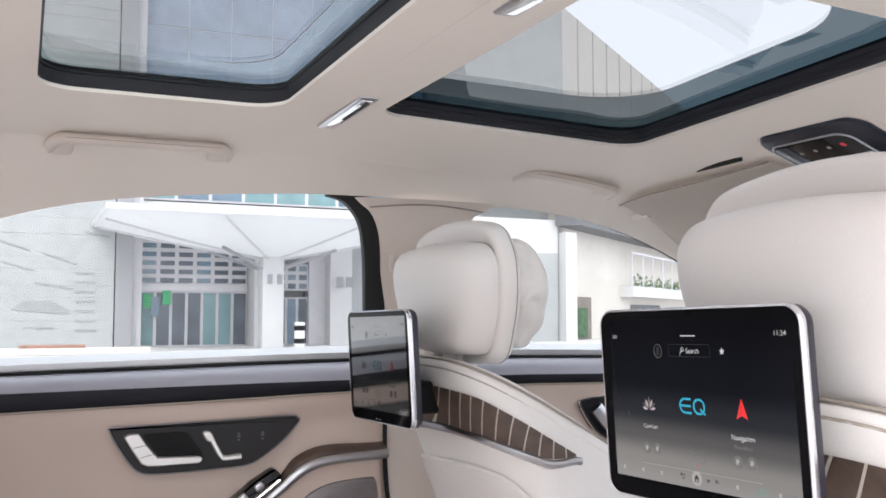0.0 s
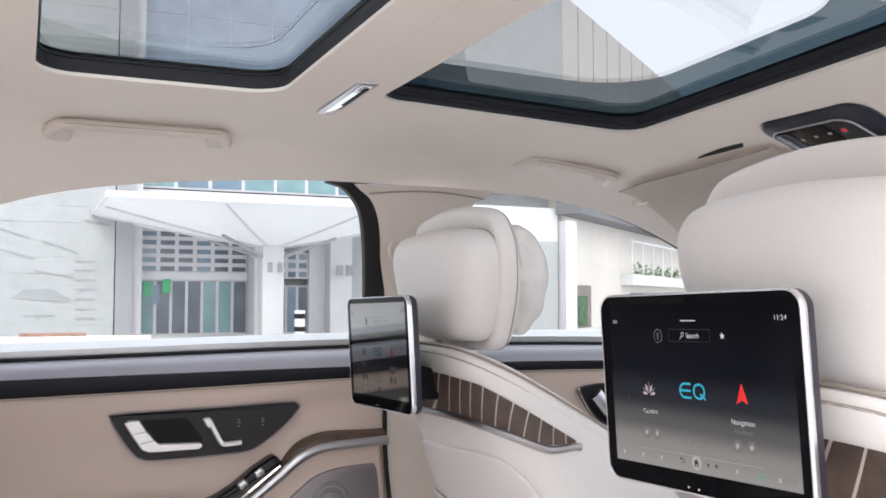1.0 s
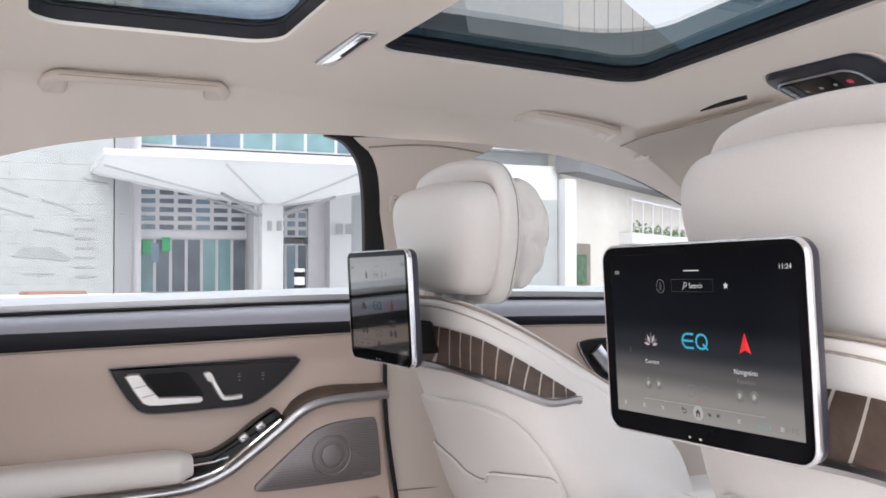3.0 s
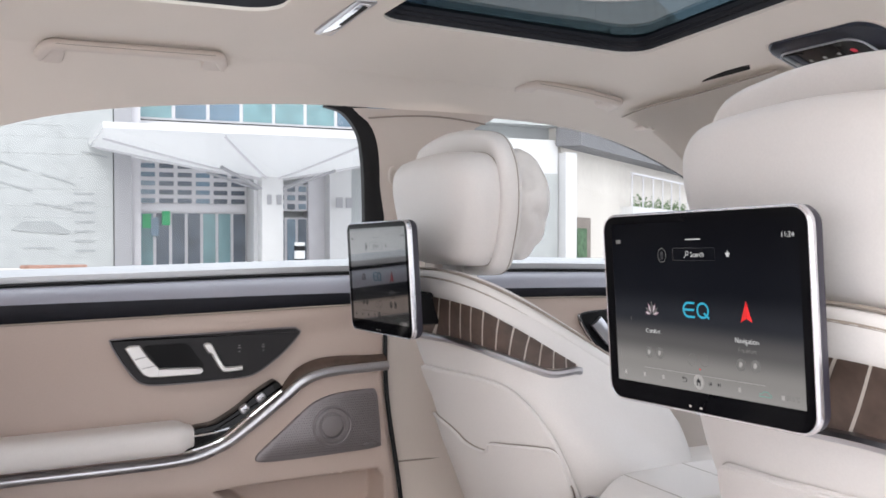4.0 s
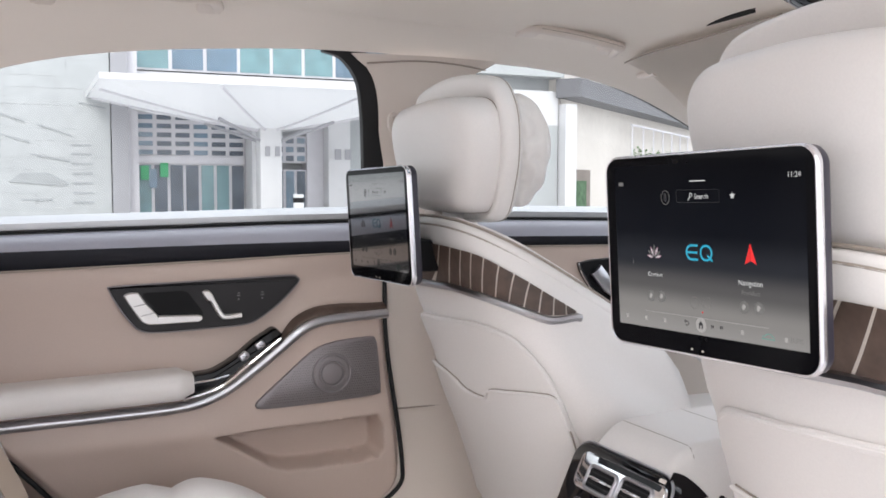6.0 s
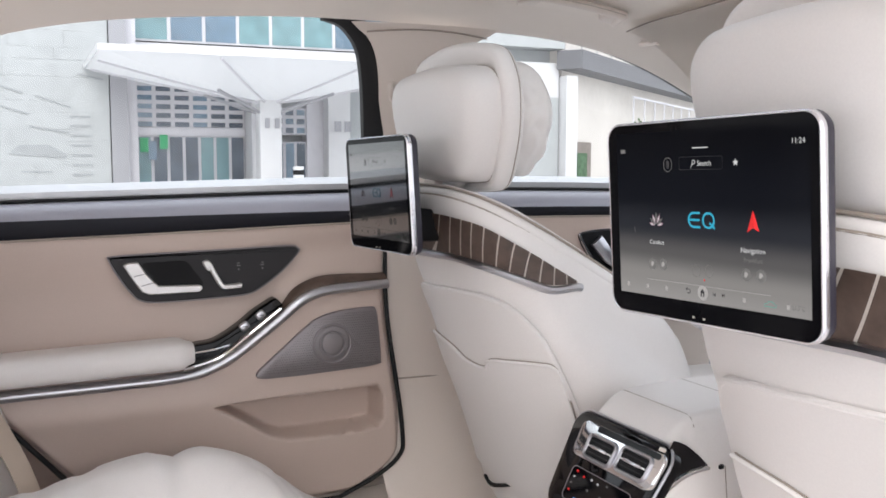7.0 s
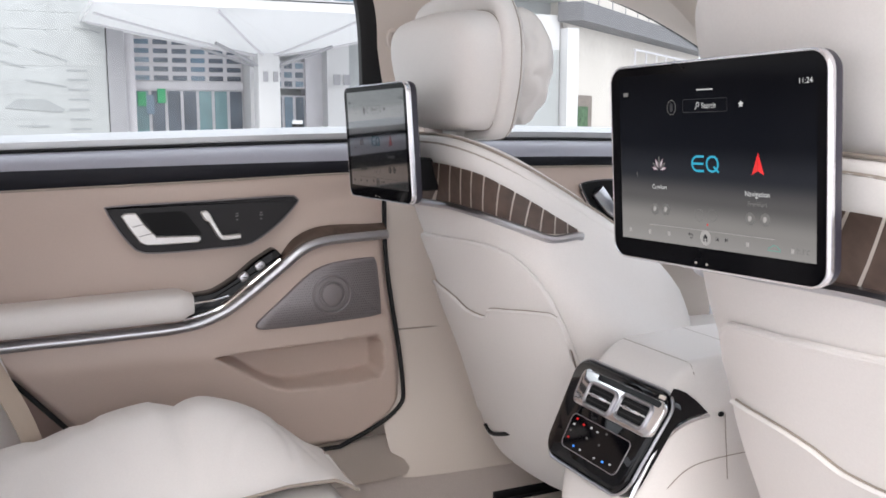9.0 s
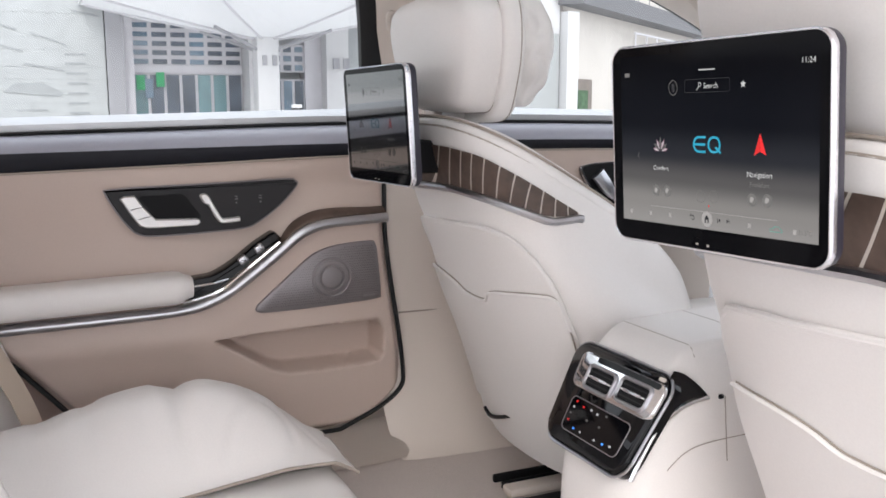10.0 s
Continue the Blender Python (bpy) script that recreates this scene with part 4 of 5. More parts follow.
    line("search_field", [(a + 0.0001, b + 0.0495) for a, b in rrect(0.0493, 0.0105, 0.0012, 2)], 0.0004, UI_DARK, closed=True)
    line("voice_ring", [(-0.0385 + 0.0050 * math.cos(t), 0.0487 + 0.0060 * math.sin(t)) for t in frange(0, 2 * math.pi, 24)[:-1]], 0.0005, UI_GREY, closed=True)
    flat("voice_mark", [(a + -0.0385, b + 0.0487) for a, b in rrect(0.0034, 0.0072, 0.0015, 3)], UI_DARK)
    flat("star", [(0.0387 + (0.0032 if k % 2 == 0 else 0.0014) * math.sin(k * math.pi / 5), 0.0493 + (0.0032 if k % 2 == 0 else 0.0014) * math.cos(k * math.pi / 5)) for k in range(10)], UI_WHITE)
    # teal sign: an open bow and a ring
    arcp = [(-0.0088 + 0.0059 * math.cos(t), 0.0023 + 0.0059 * math.sin(t)) for t in frange(radians(90), radians(270), 16)]
    line("teal_bow", [(-0.0013, 0.0082)] + arcp + [(-0.0013, -0.0036)], 0.0019, UI_TEAL, "teal bow of the sign")
    line("teal_bar", [(-0.0146, 0.0023), (-0.0018, 0.0023)], 0.0019, UI_TEAL, "teal bar of the sign")
    line("teal_ring", [(a + 0.0080, b + 0.0023) for a, b in rrect(0.0123, 0.0118, 0.0055, 6)], 0.0019, UI_TEAL, "teal ring of the sign", closed=True)
    line("teal_tick", [(0.0094, 0.0003), (0.0151, -0.0042)], 0.0019, UI_TEAL, "teal tick of the sign")
    flat("red_arrow_wing", [(0.0555, 0.0121), (0.0556, -0.0019), (0.0494, -0.0051)], UI_RED, "red arrow half")
    flat("red_arrow_wing", [(0.0557, 0.0121), (0.0616, -0.0047), (0.0558, -0.0019)], glow("menu_red_dark", (0.55 * dim, 0.01 * dim, 0.012 * dim)), "darker red arrow half")
    for k in range(7):
        a = radians(90 + (k - 3) * 25)
        ln = 0.0125 - 0.0010 * abs(k - 3)
        c, s = math.cos(a), math.sin(a)
        o = (-0.0549, -0.0045)
        for j, (e, m) in enumerate(((0.0015, UI_ROSE if k % 2 == 0 else UI_GREY), (0.0006, UI_WHITE if k % 2 == 0 else UI_DARK))):
            flat("lotus_petal", [(o[0] + ln * 0.12 * c, o[1] + ln * 0.12 * s), (o[0] + ln * 0.6 * c - e * s, o[1] + ln * 0.6 * s + e * c), (o[0] + ln * (1 - 0.12 * j) * c, o[1] + ln * (1 - 0.12 * j) * s), (o[0] + ln * 0.6 * c + e * s, o[1] + ln * 0.6 * s - e * c)], m, c=0.0092 + 0.00003 * k + 0.00002 * j)
    line("chevron", [(-0.0828, -0.0066), (-0.0838, -0.0088), (-0.0828, -0.0110)], 0.0004, UI_GREY)
    for k, (a, b) in enumerate([(-0.0608, -0.0386), (-0.0471, -0.0382), (-0.0073, -0.0403), (0.0073, -0.0397), (0.0478, -0.0391), (0.0628, -0.0388)]):
        line("round_key", disc(a, b, 0.0050, 24), 0.0004, UI_GREY, closed=True)
        if k not in (2, 3):
            flat("key_disc", disc(a, b, 0.0046), UI_GREY)
            flat("key_mark", [(a - 0.0022, b - 0.0012), (a - 0.0002, b - 0.0024), (a + 0.0022, b + 0.0006), (a + 0.0006, b + 0.0024), (a - 0.0016, b + 0.0020)], UI_BAR, c=0.0095)
    line("bar_line", [(-0.0684, -0.0526), (-0.014, -0.0526), (0.0298, -0.053), (0.0721, -0.0531)], 0.0004, UI_BAR)
    flat("home_disc", [(-0.0004 + 0.0060 * math.cos(t), -0.0585 + 0.0064 * math.sin(t)) for t in frange(0, 2 * math.pi, 28)[:-1]], UI_BAR)
    flat("home_mark", [(-0.0004 + a, -0.0585 + b) for a, b in ((-0.0022, -0.0032), (-0.0009, -0.0032), (-0.0009, -0.0004), (0.0009, -0.0004), (0.0009, -0.0032), (0.0022, -0.0032), (0.0022, 0.0010), (0.0, 0.0034), (-0.0022, 0.0010))], UI_DARK, c=0.0095)
    flat("red_dot", disc(0.0022, -0.0475, 0.0008, 10), UI_RED, c=0.0096)
    line("back_mark", [(-0.0174 + a, -0.0581 + b) for a, b in ((-0.001, -0.0020), (0.0016, -0.0020), (0.0028, -0.0004), (0.0018, 0.0012), (-0.0024, 0.0012))], 0.0007, UI_DARK)
    line("back_tip", [(-0.0174 + a, -0.0581 + b) for a, b in ((-0.0010, 0.0026), (-0.0026, 0.0012), (-0.0010, -0.0002))], 0.0007, UI_DARK)
    for (a, b), e in zip(((0.0128, -0.0586), (0.0226, -0.0582)), (-1, 1)):
        flat("skip_mark", [(a - e * 0.0014, b - 0.0018), (a + e * 0.0008, b), (a - e * 0.0014, b + 0.0018)], UI_DARK)
        flat("skip_bar", rect(a + e * 0.0014, b, 0.0006, 0.0034), UI_DARK)
    line("car_mark", [(0.0711 + a, -0.0604 + b) for a, b in ((-0.0062, -0.0014), (-0.0055, 0.0004), (-0.0030, 0.0010), (-0.0012, 0.0026), (0.0026, 0.0026), (0.0044, 0.0008), (0.0060, 0.0002), (0.0062, -0.0014))], 0.0006, UI_GREEN, closed=True)
    for a, b in ((-0.0945, -0.0594), (-0.0686, -0.0592), (-0.044, -0.059), (0.045, -0.0596), (0.0885, -0.0603)):
        flat("status_mark", rect(a, b, 0.0030, 0.0036) if a < 0.09 else rect(a, b, 0.0009, 0.0036), UI_BAR if a < 0.09 else UI_DARK)
    for a, b in ((-0.0124, -0.0805), (-0.0, -0.0809)):
        part("bezel_mark", prism(rect(a, b, 0.0022, 0.0016), lambda p, q, h: to(p, q, lerp(0.0084, 0.0089, h))), INLAY, front, "tiny white symbol")
    return d


seat_a = make_seat()
seat_b = copy_thing(seat_a, Matrix.Translation((SEATX + 0.757, 0.3, 0.32)))
tagged(seat_b, "cream leather front seat beside the open door, headrest lowered")
for piece in seat_b.children:
    if piece.name.startswith("headrest"):
        piece.location += Vector((0.010, 0, -0.014))
make_pillow(SEATX)
make_display((-0.3758, 0.0008, 0.9784, 2.96, -0.97, 2.61), DIM, 0.12)
make_display((0.3396, 0.0227, 0.9791, 2.81, -1.29, 4.26), MENU)

UI_WHITE, UI_GREY, UI_RED = [glow("switch_" + n, c, 0.5) for n, c in (("white", (0.68, 0.68, 0.68)), ("grey", (0.17, 0.165, 0.16)), ("red", (0.85, 0.02, 0.02)))]

# ---- centre console ----
con = thing("centre_console", "cream leather centre console with a gloss black vent panel", "centre console", (0, 0.3, 0.32))
CW = 0.088


def body_pt(u, v):
    """Rear skin of the console: u across, v from the floor to the top."""
    z = lerp(0.325, 0.668, v)
    y = curve1([(0.325, 0.142), (0.45, 0.134), (0.55, 0.140), (0.60, 0.155), (0.66, 0.185), (0.70, 0.23)])(z)
    x = CW * u * (1.0 + (0.10 if u > 0 else -0.12) * smooth(0.57, 0.36, z))
    return Vector((x, y + 0.035 * abs(u) ** 5, z))


bm = grid(body_pt, frange(-1, 1, 24), frange(0, 1, 24))
for side in (-1, 1):
    grid(lambda u, v, side=side: Vector((body_pt(side, v).x, lerp(body_pt(side, v).y, 0.95, u), body_pt(side, v).z)), frange(0, 1, 12), frange(0, 1, 24), bm=bm)
bmesh.ops.remove_doubles(bm, verts=bm.verts, dist=0.0005)
part("console_body", bm, LEATHER, con, "cream leather console body", angle=60)
def lidf(u, v):
    e = min(u, 1 - u) * 0.178
    w = 0.089
    x, y = lerp(-w, w, u), lerp(0.198, 0.85, v)
    rx, ry = max(0, 1 - e / 0.024), max(0, 1 - (y - 0.198) / 0.050)
    return Vector((x, y, 0.724 + 0.006 * smooth(0, 0.3, v) - 0.058 * rx ** 2.4 * (1 - 0.55 * ry) - 0.034 * ry ** 2.0))
part("armrest_lid", grid(lidf, [0.5 - 0.5 * math.cos(math.pi * k / 40) for k in range(41)], [(k / 70) ** 2 for k in range(71)]), LEATHER, con, "padded cream armrest lid", angle=60)
for y in (0.238, 0.335):
    part("lid_seam", sweep([lidf(u, (y - 0.198) / 0.652) + Vector((0, 0, -0.0002)) for u in frange(0.06, 0.94, 24)], ring(0.0006, n=5)), SEAM, con)

# panel frame: axes along the sloping face
PO = Vector((0, 0.160, 0.6275))
PU = Vector((0, 0.485, 0.875)).normalized()
PN = Vector((0, -PU.z, PU.y))


def pan(a, b, c):
    """The face widens towards its top."""
    return PO + Vector((a * (1 + 1.25 * b), 0, 0)) + PU * b + PN * c


def pplate(outline, c0, c1, bevel=0.0):
    return prism(outline, lambda a, b, h: pan(a, b, lerp(c0, c1, h)), bevel)


PW, PH = 0.188, 0.123
panel = part("vent_panel", pplate([(a, b + 0.008) for a, b in rrect(PW, PH + 0.013, 0.026, 7)], -0.016, 0.008, 0.006), PIANO, con, "gloss black vent panel")
part("panel_rim", sweep([pan(a, b + 0.008, 0.000) for a, b in rrect(PW + 0.003, PH + 0.016, 0.027, 7)], ring(0.0020, n=8), up=PN, closed=True), CHROME, con, "chrome rim round the panel")
# gloss black wing that runs forward along the flank
for side in (1,):
    def wing(u, v, side=side):
        y = lerp(0.140, 0.250, u)
        zb = curve1([(0.140, 0.577), (0.145, 0.586), (0.160, 0.612), (0.175, 0.634), (0.191, 0.647), (0.207, 0.656), (0.227, 0.662), (0.250, 0.664)])(y)
        zt = min(0.6275 + (y - 0.160) * 1.80 + 0.008, curve1([(0.14, 0.72), (0.190, 0.704), (0.205, 0.700), (0.217, 0.694), (0.235, 0.680), (0.250, 0.6655)])(y))
        return Vector((side * (CW + 0.0035), y, lerp(zb, max(zb, zt), v)))
    part("panel_wing", grid(wing, frange(0, 1, 48), frange(0, 1, 8)), PIANO, panel, "gloss black side wing")
    pth = [wing(u, 0) + Vector((side * 0.001, 0, -0.001)) for u in frange(0, 1, 16)]
    part("wing_edge", sweep(pth, ring(0.0028, n=8)), BRIGHT, panel, "chrome edge")
part("cowl_mark", pplate([(a + 0.080, b + 0.0685) for a, b in rrect(0.010, 0.005, 0.0015, 3)], 0.008, 0.0095), INLAY, panel, "small white symbol")
vent = part("vent_surround", pplate([(a + 0.013, b + 0.040) for a, b in rrect(0.164, 0.049, 0.013, 6)], 0.006, 0.011, 0.003), BRIGHT, panel, "polished chrome vent surround")
part("vent_shelf", pplate([(a + 0.026, b + 0.059) for a, b in rrect(0.120, 0.0075, 0.003, 4)], 0.0105, 0.0116), PIANO, vent, "gloss black strip over the vents")
for cx, cb in ((-0.014, 0.0350), (0.051, 0.0385)):
    part("vent_opening", pplate([(a + cx, b + cb) for a, b in rrect(0.052, 0.027, 0.006, 5)], 0.0095, 0.0118), BLACK, vent, "dark air vent")
    part("vent_ring", sweep([pan(a + cx, b + cb, 0.0120) for a, b in rrect(0.055, 0.030, 0.007, 5)], ring(0.0026, n=8), up=PN, closed=True), CHROME, vent, "satin vent ring")
    for k in range(3):
        part("vent_slat", pplate([(a + cx, b + cb - 0.0075 + 0.0075 * k) for a, b in rrect(0.047, 0.0020, 0.0009, 2)], 0.0116, 0.0135), SATIN if k == 1 else PLATE, vent)
    part("vent_tab", pplate([(a + cx, b + cb) for a, b in rrect(0.034, 0.0042, 0.0018, 3)], 0.0118, 0.0155, 0.001), BRIGHT, vent, "chrome tab")
ctrl = part("climate_panel", pplate([(a + 0.009, b - 0.018) for a, b in rrect(0.126, 0.044, 0.008, 5)], 0.0075, 0.0086), PIANO, panel, "gloss black climate control panel")
part("climate_edge", sweep([pan(a + 0.009, b - 0.018, 0.0086) for a, b in rrect(0.127, 0.045, 0.008, 5)], ring(0.0007, n=5), up=PN, closed=True), METALGREY, panel, "thin grey outline")
UI_BLUE = glow("switch_blue", (0.05, 0.25, 0.9))
marks = [(-0.042, -0.001, UI_RED), (-0.025, -0.004, UI_RED), (-0.008, -0.003, UI_WHITE), (0.006, -0.004, UI_WHITE), (0.024, -0.001, UI_GREY), (-0.045, -0.027, UI_RED), (-0.027, -0.034, UI_BLUE), (-0.011, -0.034, UI_WHITE), (0.022, -0.034, UI_WHITE), (0.040, -0.033, UI_BLUE), (0.055, -0.031, UI_WHITE), (-0.044, -0.009, UI_WHITE), (-0.046, -0.018, UI_GREY), (0.020, -0.017, UI_GREY), (-0.008, -0.017, UI_GREY)]
for a, b, m in marks:
    part("control_mark", pplate([(a + p, b + q) for p, q in rrect(0.0042, 0.0026, 0.001, 2)], 0.0084, 0.0090), m, ctrl)
part("belt_clip", box(0.086, 0.0915, 0.269, 0.276, 0.657, 0.663, 0.002), BLACK, con, "small black clip")
pth = [Vector((CW + 0.0006, y, z)) for y, z in [(p.x, p.y) for p in catmull([(0.196, 0.578), (0.222, 0.596), (0.261, 0.604), (0.36, 0.606)], 8)]]
part("body_seam", sweep(pth, ring(0.0006, n=5)), SEAM, con)
part("body_seam", sweep([Vector((CW + 0.0006, 0.285 - 0.1 * (z - 0.60), z)) for z in frange(0.575, 0.66, 10)], ring(0.0006, n=5), up=(1, 0, 0)), SEAM, con)

# ---- rear seat ----
rs = thing("bench_seat", "cream quilted leather rear seat cushion with a rounded front", "car seat", (-0.36, -0.4, 0.32))
prof_z = curve1([(-1.0, 0.52), (-0.60, 0.555), (-0.465, 0.582), (-0.38, 0.603), (-0.325, 0.612), (-0.290, 0.607), (-0.25, 0.612), (-0.215, 0.604), (-0.185, 0.592), (-0.150, 0.571), (-0.108, 0.534), (-0.082, 0.512), (-0.064, 0.502), (-0.056, 0.497), (-0.052, 0.494)])
ymap = curve1([(0, -1.0), (0.5, -0.35), (0.8, -0.145), (0.93, -0.075), (1.0, -0.052)])


def cushion(u, v):
    x = lerp(-0.66, -0.325, u)
    y = ymap(v)
    z = prof_z(y) - 0.030
    out, inn = u * 0.335, (1 - u) * 0.335
    e = min(out, inn)
    z -= 0.09 * smooth(0.20, 0.0, out) ** 2
    z = lerp(z, min(z, 0.484 + 0.10 * min(0, y + 0.16)), smooth(0.17, 0.0, inn) ** 1.7)
    y -= 0.05 * smooth(0.12, 0, out) ** 2 * smooth(-0.3, -0.05, y)
    for c, k in ((-0.44, 0.005), (-0.31, 0.007)):
        z -= k * math.exp(-((y - c - 0.02) / 0.010) ** 2) * smooth(0, 0.08, e)
    q = 0.003 * noise.noise((x * 9, y * 9, 1.7)) - 0.005 * max(0, 0.16 - abs(noise.noise((x * 5 + y * 9, y * 16 - x * 6, 5.1)))) / 0.16 * smooth(0.0, 0.1, e)
    return Vector((x, y, max(0.36, z + q)))


part("seat_cushion", grid(cushion, frange(0, 1, 70), frange(0, 1, 90)), LEATHER, rs, "soft cream leather cushion with creases", angle=80)


def calf(u, v):
    x = lerp(-0.62, 0.0, u)
    a = lerp(-0.25, 1.15, v) * math.pi / 1.6
    e = min(u, 1 - u) * 0.62
    r = 0.080 - 0.03 * smooth(0.10, 0, e) ** 2
    return Vector((x, -0.145 + r * math.sin(a) * 1.05, 0.352 + r * math.cos(a) * 1.05 + 0.004 * noise.noise((x * 12, a * 3, 0))))


part("calf_rest", grid(calf, frange(0, 1, 50), frange(0, 1, 24)), LEATHER, rs, "padded calf rest below the cushion", angle=80)
part("topper_piping", sweep([cushion(1.0, v) + Vector((0, 0, -0.002)) for v in frange(0.45, 1.0, 40)] + [cushion(u, 1.0) + Vector((0, 0, -0.002)) for u in frange(0.98, 0.06, 30)], ring(0.0026, n=6)), SEAM, rs, "fine shaded piping")
part("cushion_base", box(-0.62, -0.05, -0.95, -0.062, 0.326, 0.462, 0.045, 5), LEATHER, rs, "cream leather seat base")


def backb(u, v):
    z = lerp(0.50, 1.02, v)
    x = lerp(-0.70, -0.06, u)
    e = min(u, 1 - u) * 0.64
    y = -0.575 - 0.36 * (z - 0.50) + 0.09 * smooth(0.16, 0.05, e) - 0.10 * smooth(0.03, 0.0, e)
    return Vector((x, y, z))


part("seat_back", grid(backb, frange(0, 1, 50), frange(0, 1, 30)), LEATHER, rs, "cream leather seat back with side bolsters", angle=80)
sb = thing("seat_belt", "beige woven seat belt lying over the rear bolster", "seat belt", (-0.55, -0.55, 0.6))
pth = catmull([(-0.690, -0.70, 0.86), (-0.655, -0.60, 0.72), (-0.60, -0.520, 0.58), (-0.565, -0.490, 0.50), (-0.555, -0.485, 0.44)], 8)
part("belt_webbing", sweep(pth, [(-0.024, -0.0008), (0.024, -0.0008), (0.024, 0.0008), (-0.024, 0.0008)], up=(0.55, 0.8, 0.2)), mat("belt_webbing", (0.52, 0.43, 0.35), 0.85, scale=1200, bump=0.4, dist=0.0005), sb)

# ---- ceiling fittings ----
def grab(y0, y1, x0, name_label):
    g = thing("grab_handle", name_label, "grab handle", (x0, (y0 + y1) / 2, roof_z(x0, (y0 + y1) / 2)), group="grab handles")
    mid, half = (y0 + y1) / 2, (y1 - y0) / 2

    def bar(t):
        """The grip: level over its length, turning back to the lining at both ends."""
        e = smooth(0.80, 1.0, abs(t))
        y = mid + half * t
        x = x0 - 0.050 * e ** 1.5
        return Vector((x, y, grab_z(x, y) - 0.012 + 0.006 * e))
    part("grip", sweep([bar(t) for t in [math.sin(a) for a in frange(-math.pi / 2, math.pi / 2, 48)]], [(a * 1.25, b) for a, b in ring(0.0085, n=14)]), PLASTIC, g, "beige moulded grip", angle=70)
    part("moulding_line", sweep([bar(t) + Vector((0.0106, 0, -0.001)) for t in frange(-0.86, 0.86, 40)], ring(0.0006, n=5)), SEAM, g, "moulding line")
    # shadow gap between grip and lining, drawn as a dark line
    rim = []
    for t in frange(-0.97, 0.97, 40):
        x, y = x0 - 0.022 - 0.020 * smooth(0.82, 1.0, abs(t)), mid + half * 1.02 * t
        rim.append(Vector((x, y, grab_z(x, y) - 0.0008)))
    part("grip_shadow_line", sweep(rim, ring(0.0018, n=6)), SEAM, g, "dark line drawn for the shadow gap along the grip")
    for s in (-1, 1):
        c = mid + s * (half - 0.020)
        part("end_cap", prism([(a, b + c) for a, b in rrect(0.034, 0.036, 0.010, 6)], lambda a, b, h: Vector((x0 - 0.040 + a, b, grab_z(x0 - 0.040 + a, b) + lerp(0.004, -0.012, h))), 0.004), PLASTIC, g, "beige hinge cap", angle=70)
    return g


def grab_z(x, y):
    if abs(x) <= 0.58:
        return roof_z(x, y)
    a = roof_z(0.58, y)
    return lerp(a, min(z_edge(y), a - 0.02), ((abs(x) - 0.58) / 0.088) ** 1.5)


grab(-0.472, -0.188, -0.550, "beige folding grab handle over the rear window")
grab(0.350, 0.562, -0.522, "beige folding grab handle over the front window")


def lamp(cx, cy, label):
    r = thing("reading_lamp", label, "reading lamp", (cx, cy, roof_z(cx, cy)), group="reading lamps")
    def lift(a, b, c):
        return Vector((cx + a, cy + b, roof_z(cx + a, cy + b) - c))
    part("lamp_bezel", prism(rrect(0.205, 0.030, 0.006, 4), lambda a, b, h: lift(a, b, lerp(-0.004, 0.005, h)), 0.003), CHROME, r, "chrome lamp bezel")
    part("lamp_lens", prism(rrect(0.185, 0.018, 0.004, 4), lambda a, b, h: lift(a, b, lerp(0.004, 0.0065, h)), 0.001), LAMPGLASS, r, "clear lamp lens")
    part("lamp_shade", prism([(a + 0.03, b + 0.003) for a, b in rrect(0.11, 0.006, 0.002, 3)], lambda a, b, h: lift(a, b, lerp(0.006, 0.0072, h))), BLACK, r, "dark strip in the lens")


lamp(-0.298, -0.078, "slim chrome reading lamp in the roof cross bar")
lamp(0.292, -0.078, "slim chrome reading lamp over the open door side")

oh = thing("overhead_console", "dark overhead console with lit switches behind the windscreen", "overhead console", (0.0, 0.60, 1.31))


def ohl(x, y, c):
    return Vector((x, y, 1.3275 - c - 0.36 * (y - 0.50)))


def oh_outline(x0, x1, y0, y1, r):
    return [(a + (x0 + x1) / 2, b + (y0 + y1) / 2) for a, b in rrect(x1 - x0, y1 - y0, r, 8)]


part("console_collar", prism(oh_outline(-0.108, 0.100, 0.496, 0.86, 0.034), lambda a, b, h: ohl(a, b, lerp(-0.03, 0.002, h)), 0.003), PLASTIC, oh, "pale collar")
part("console_frame", prism(oh_outline(-0.102, 0.094, 0.501, 0.855, 0.032), lambda a, b, h: ohl(a, b, lerp(0.0, 0.006, h)), 0.003), NAVYGLOSS, oh, "gloss dark blue console frame")
face = part("switch_face", prism(oh_outline(-0.096, 0.050, 0.527, 0.84, 0.022), lambda a, b, h: ohl(a, b, lerp(0.004, 0.0075, h)), 0.001), PIANO, oh, "gloss black switch face")
part("face_rim", sweep([ohl(a, b, 0.0070) for a, b in oh_outline(-0.096, 0.050, 0.527, 0.84, 0.022)], ring(0.0016, n=8), closed=True), CHROME, oh, "chrome rim")
OH_RED = glow("switch_red_faint", (0.42, 0.04, 0.06), 0.5)
for k in range(5):
    part("switch_mark", prism([(-0.083 + 0.0265 * k + p, 0.559 - 0.001 * k + q) for p, q in rrect(0.006 + 0.002 * (k == 4), 0.006 + 0.003 * (k == 4), 0.001, 2)], lambda a, b, h: ohl(a, b, lerp(0.007, 0.0080, h))), OH_RED if k == 4 else UI_GREY, face, "lit red symbol" if k == 4 else "")
for k in range(3):
    part("lamp_facet", prism([(p + 0.020, q + 0.590 + 0.016 * k) for p, q in rrect(0.052, 0.009, 0.002, 2)], lambda a, b, h: ohl(a, b, lerp(0.007, 0.0095, h)), 0.002), LAMPGLASS, face, "clear lamp facet")

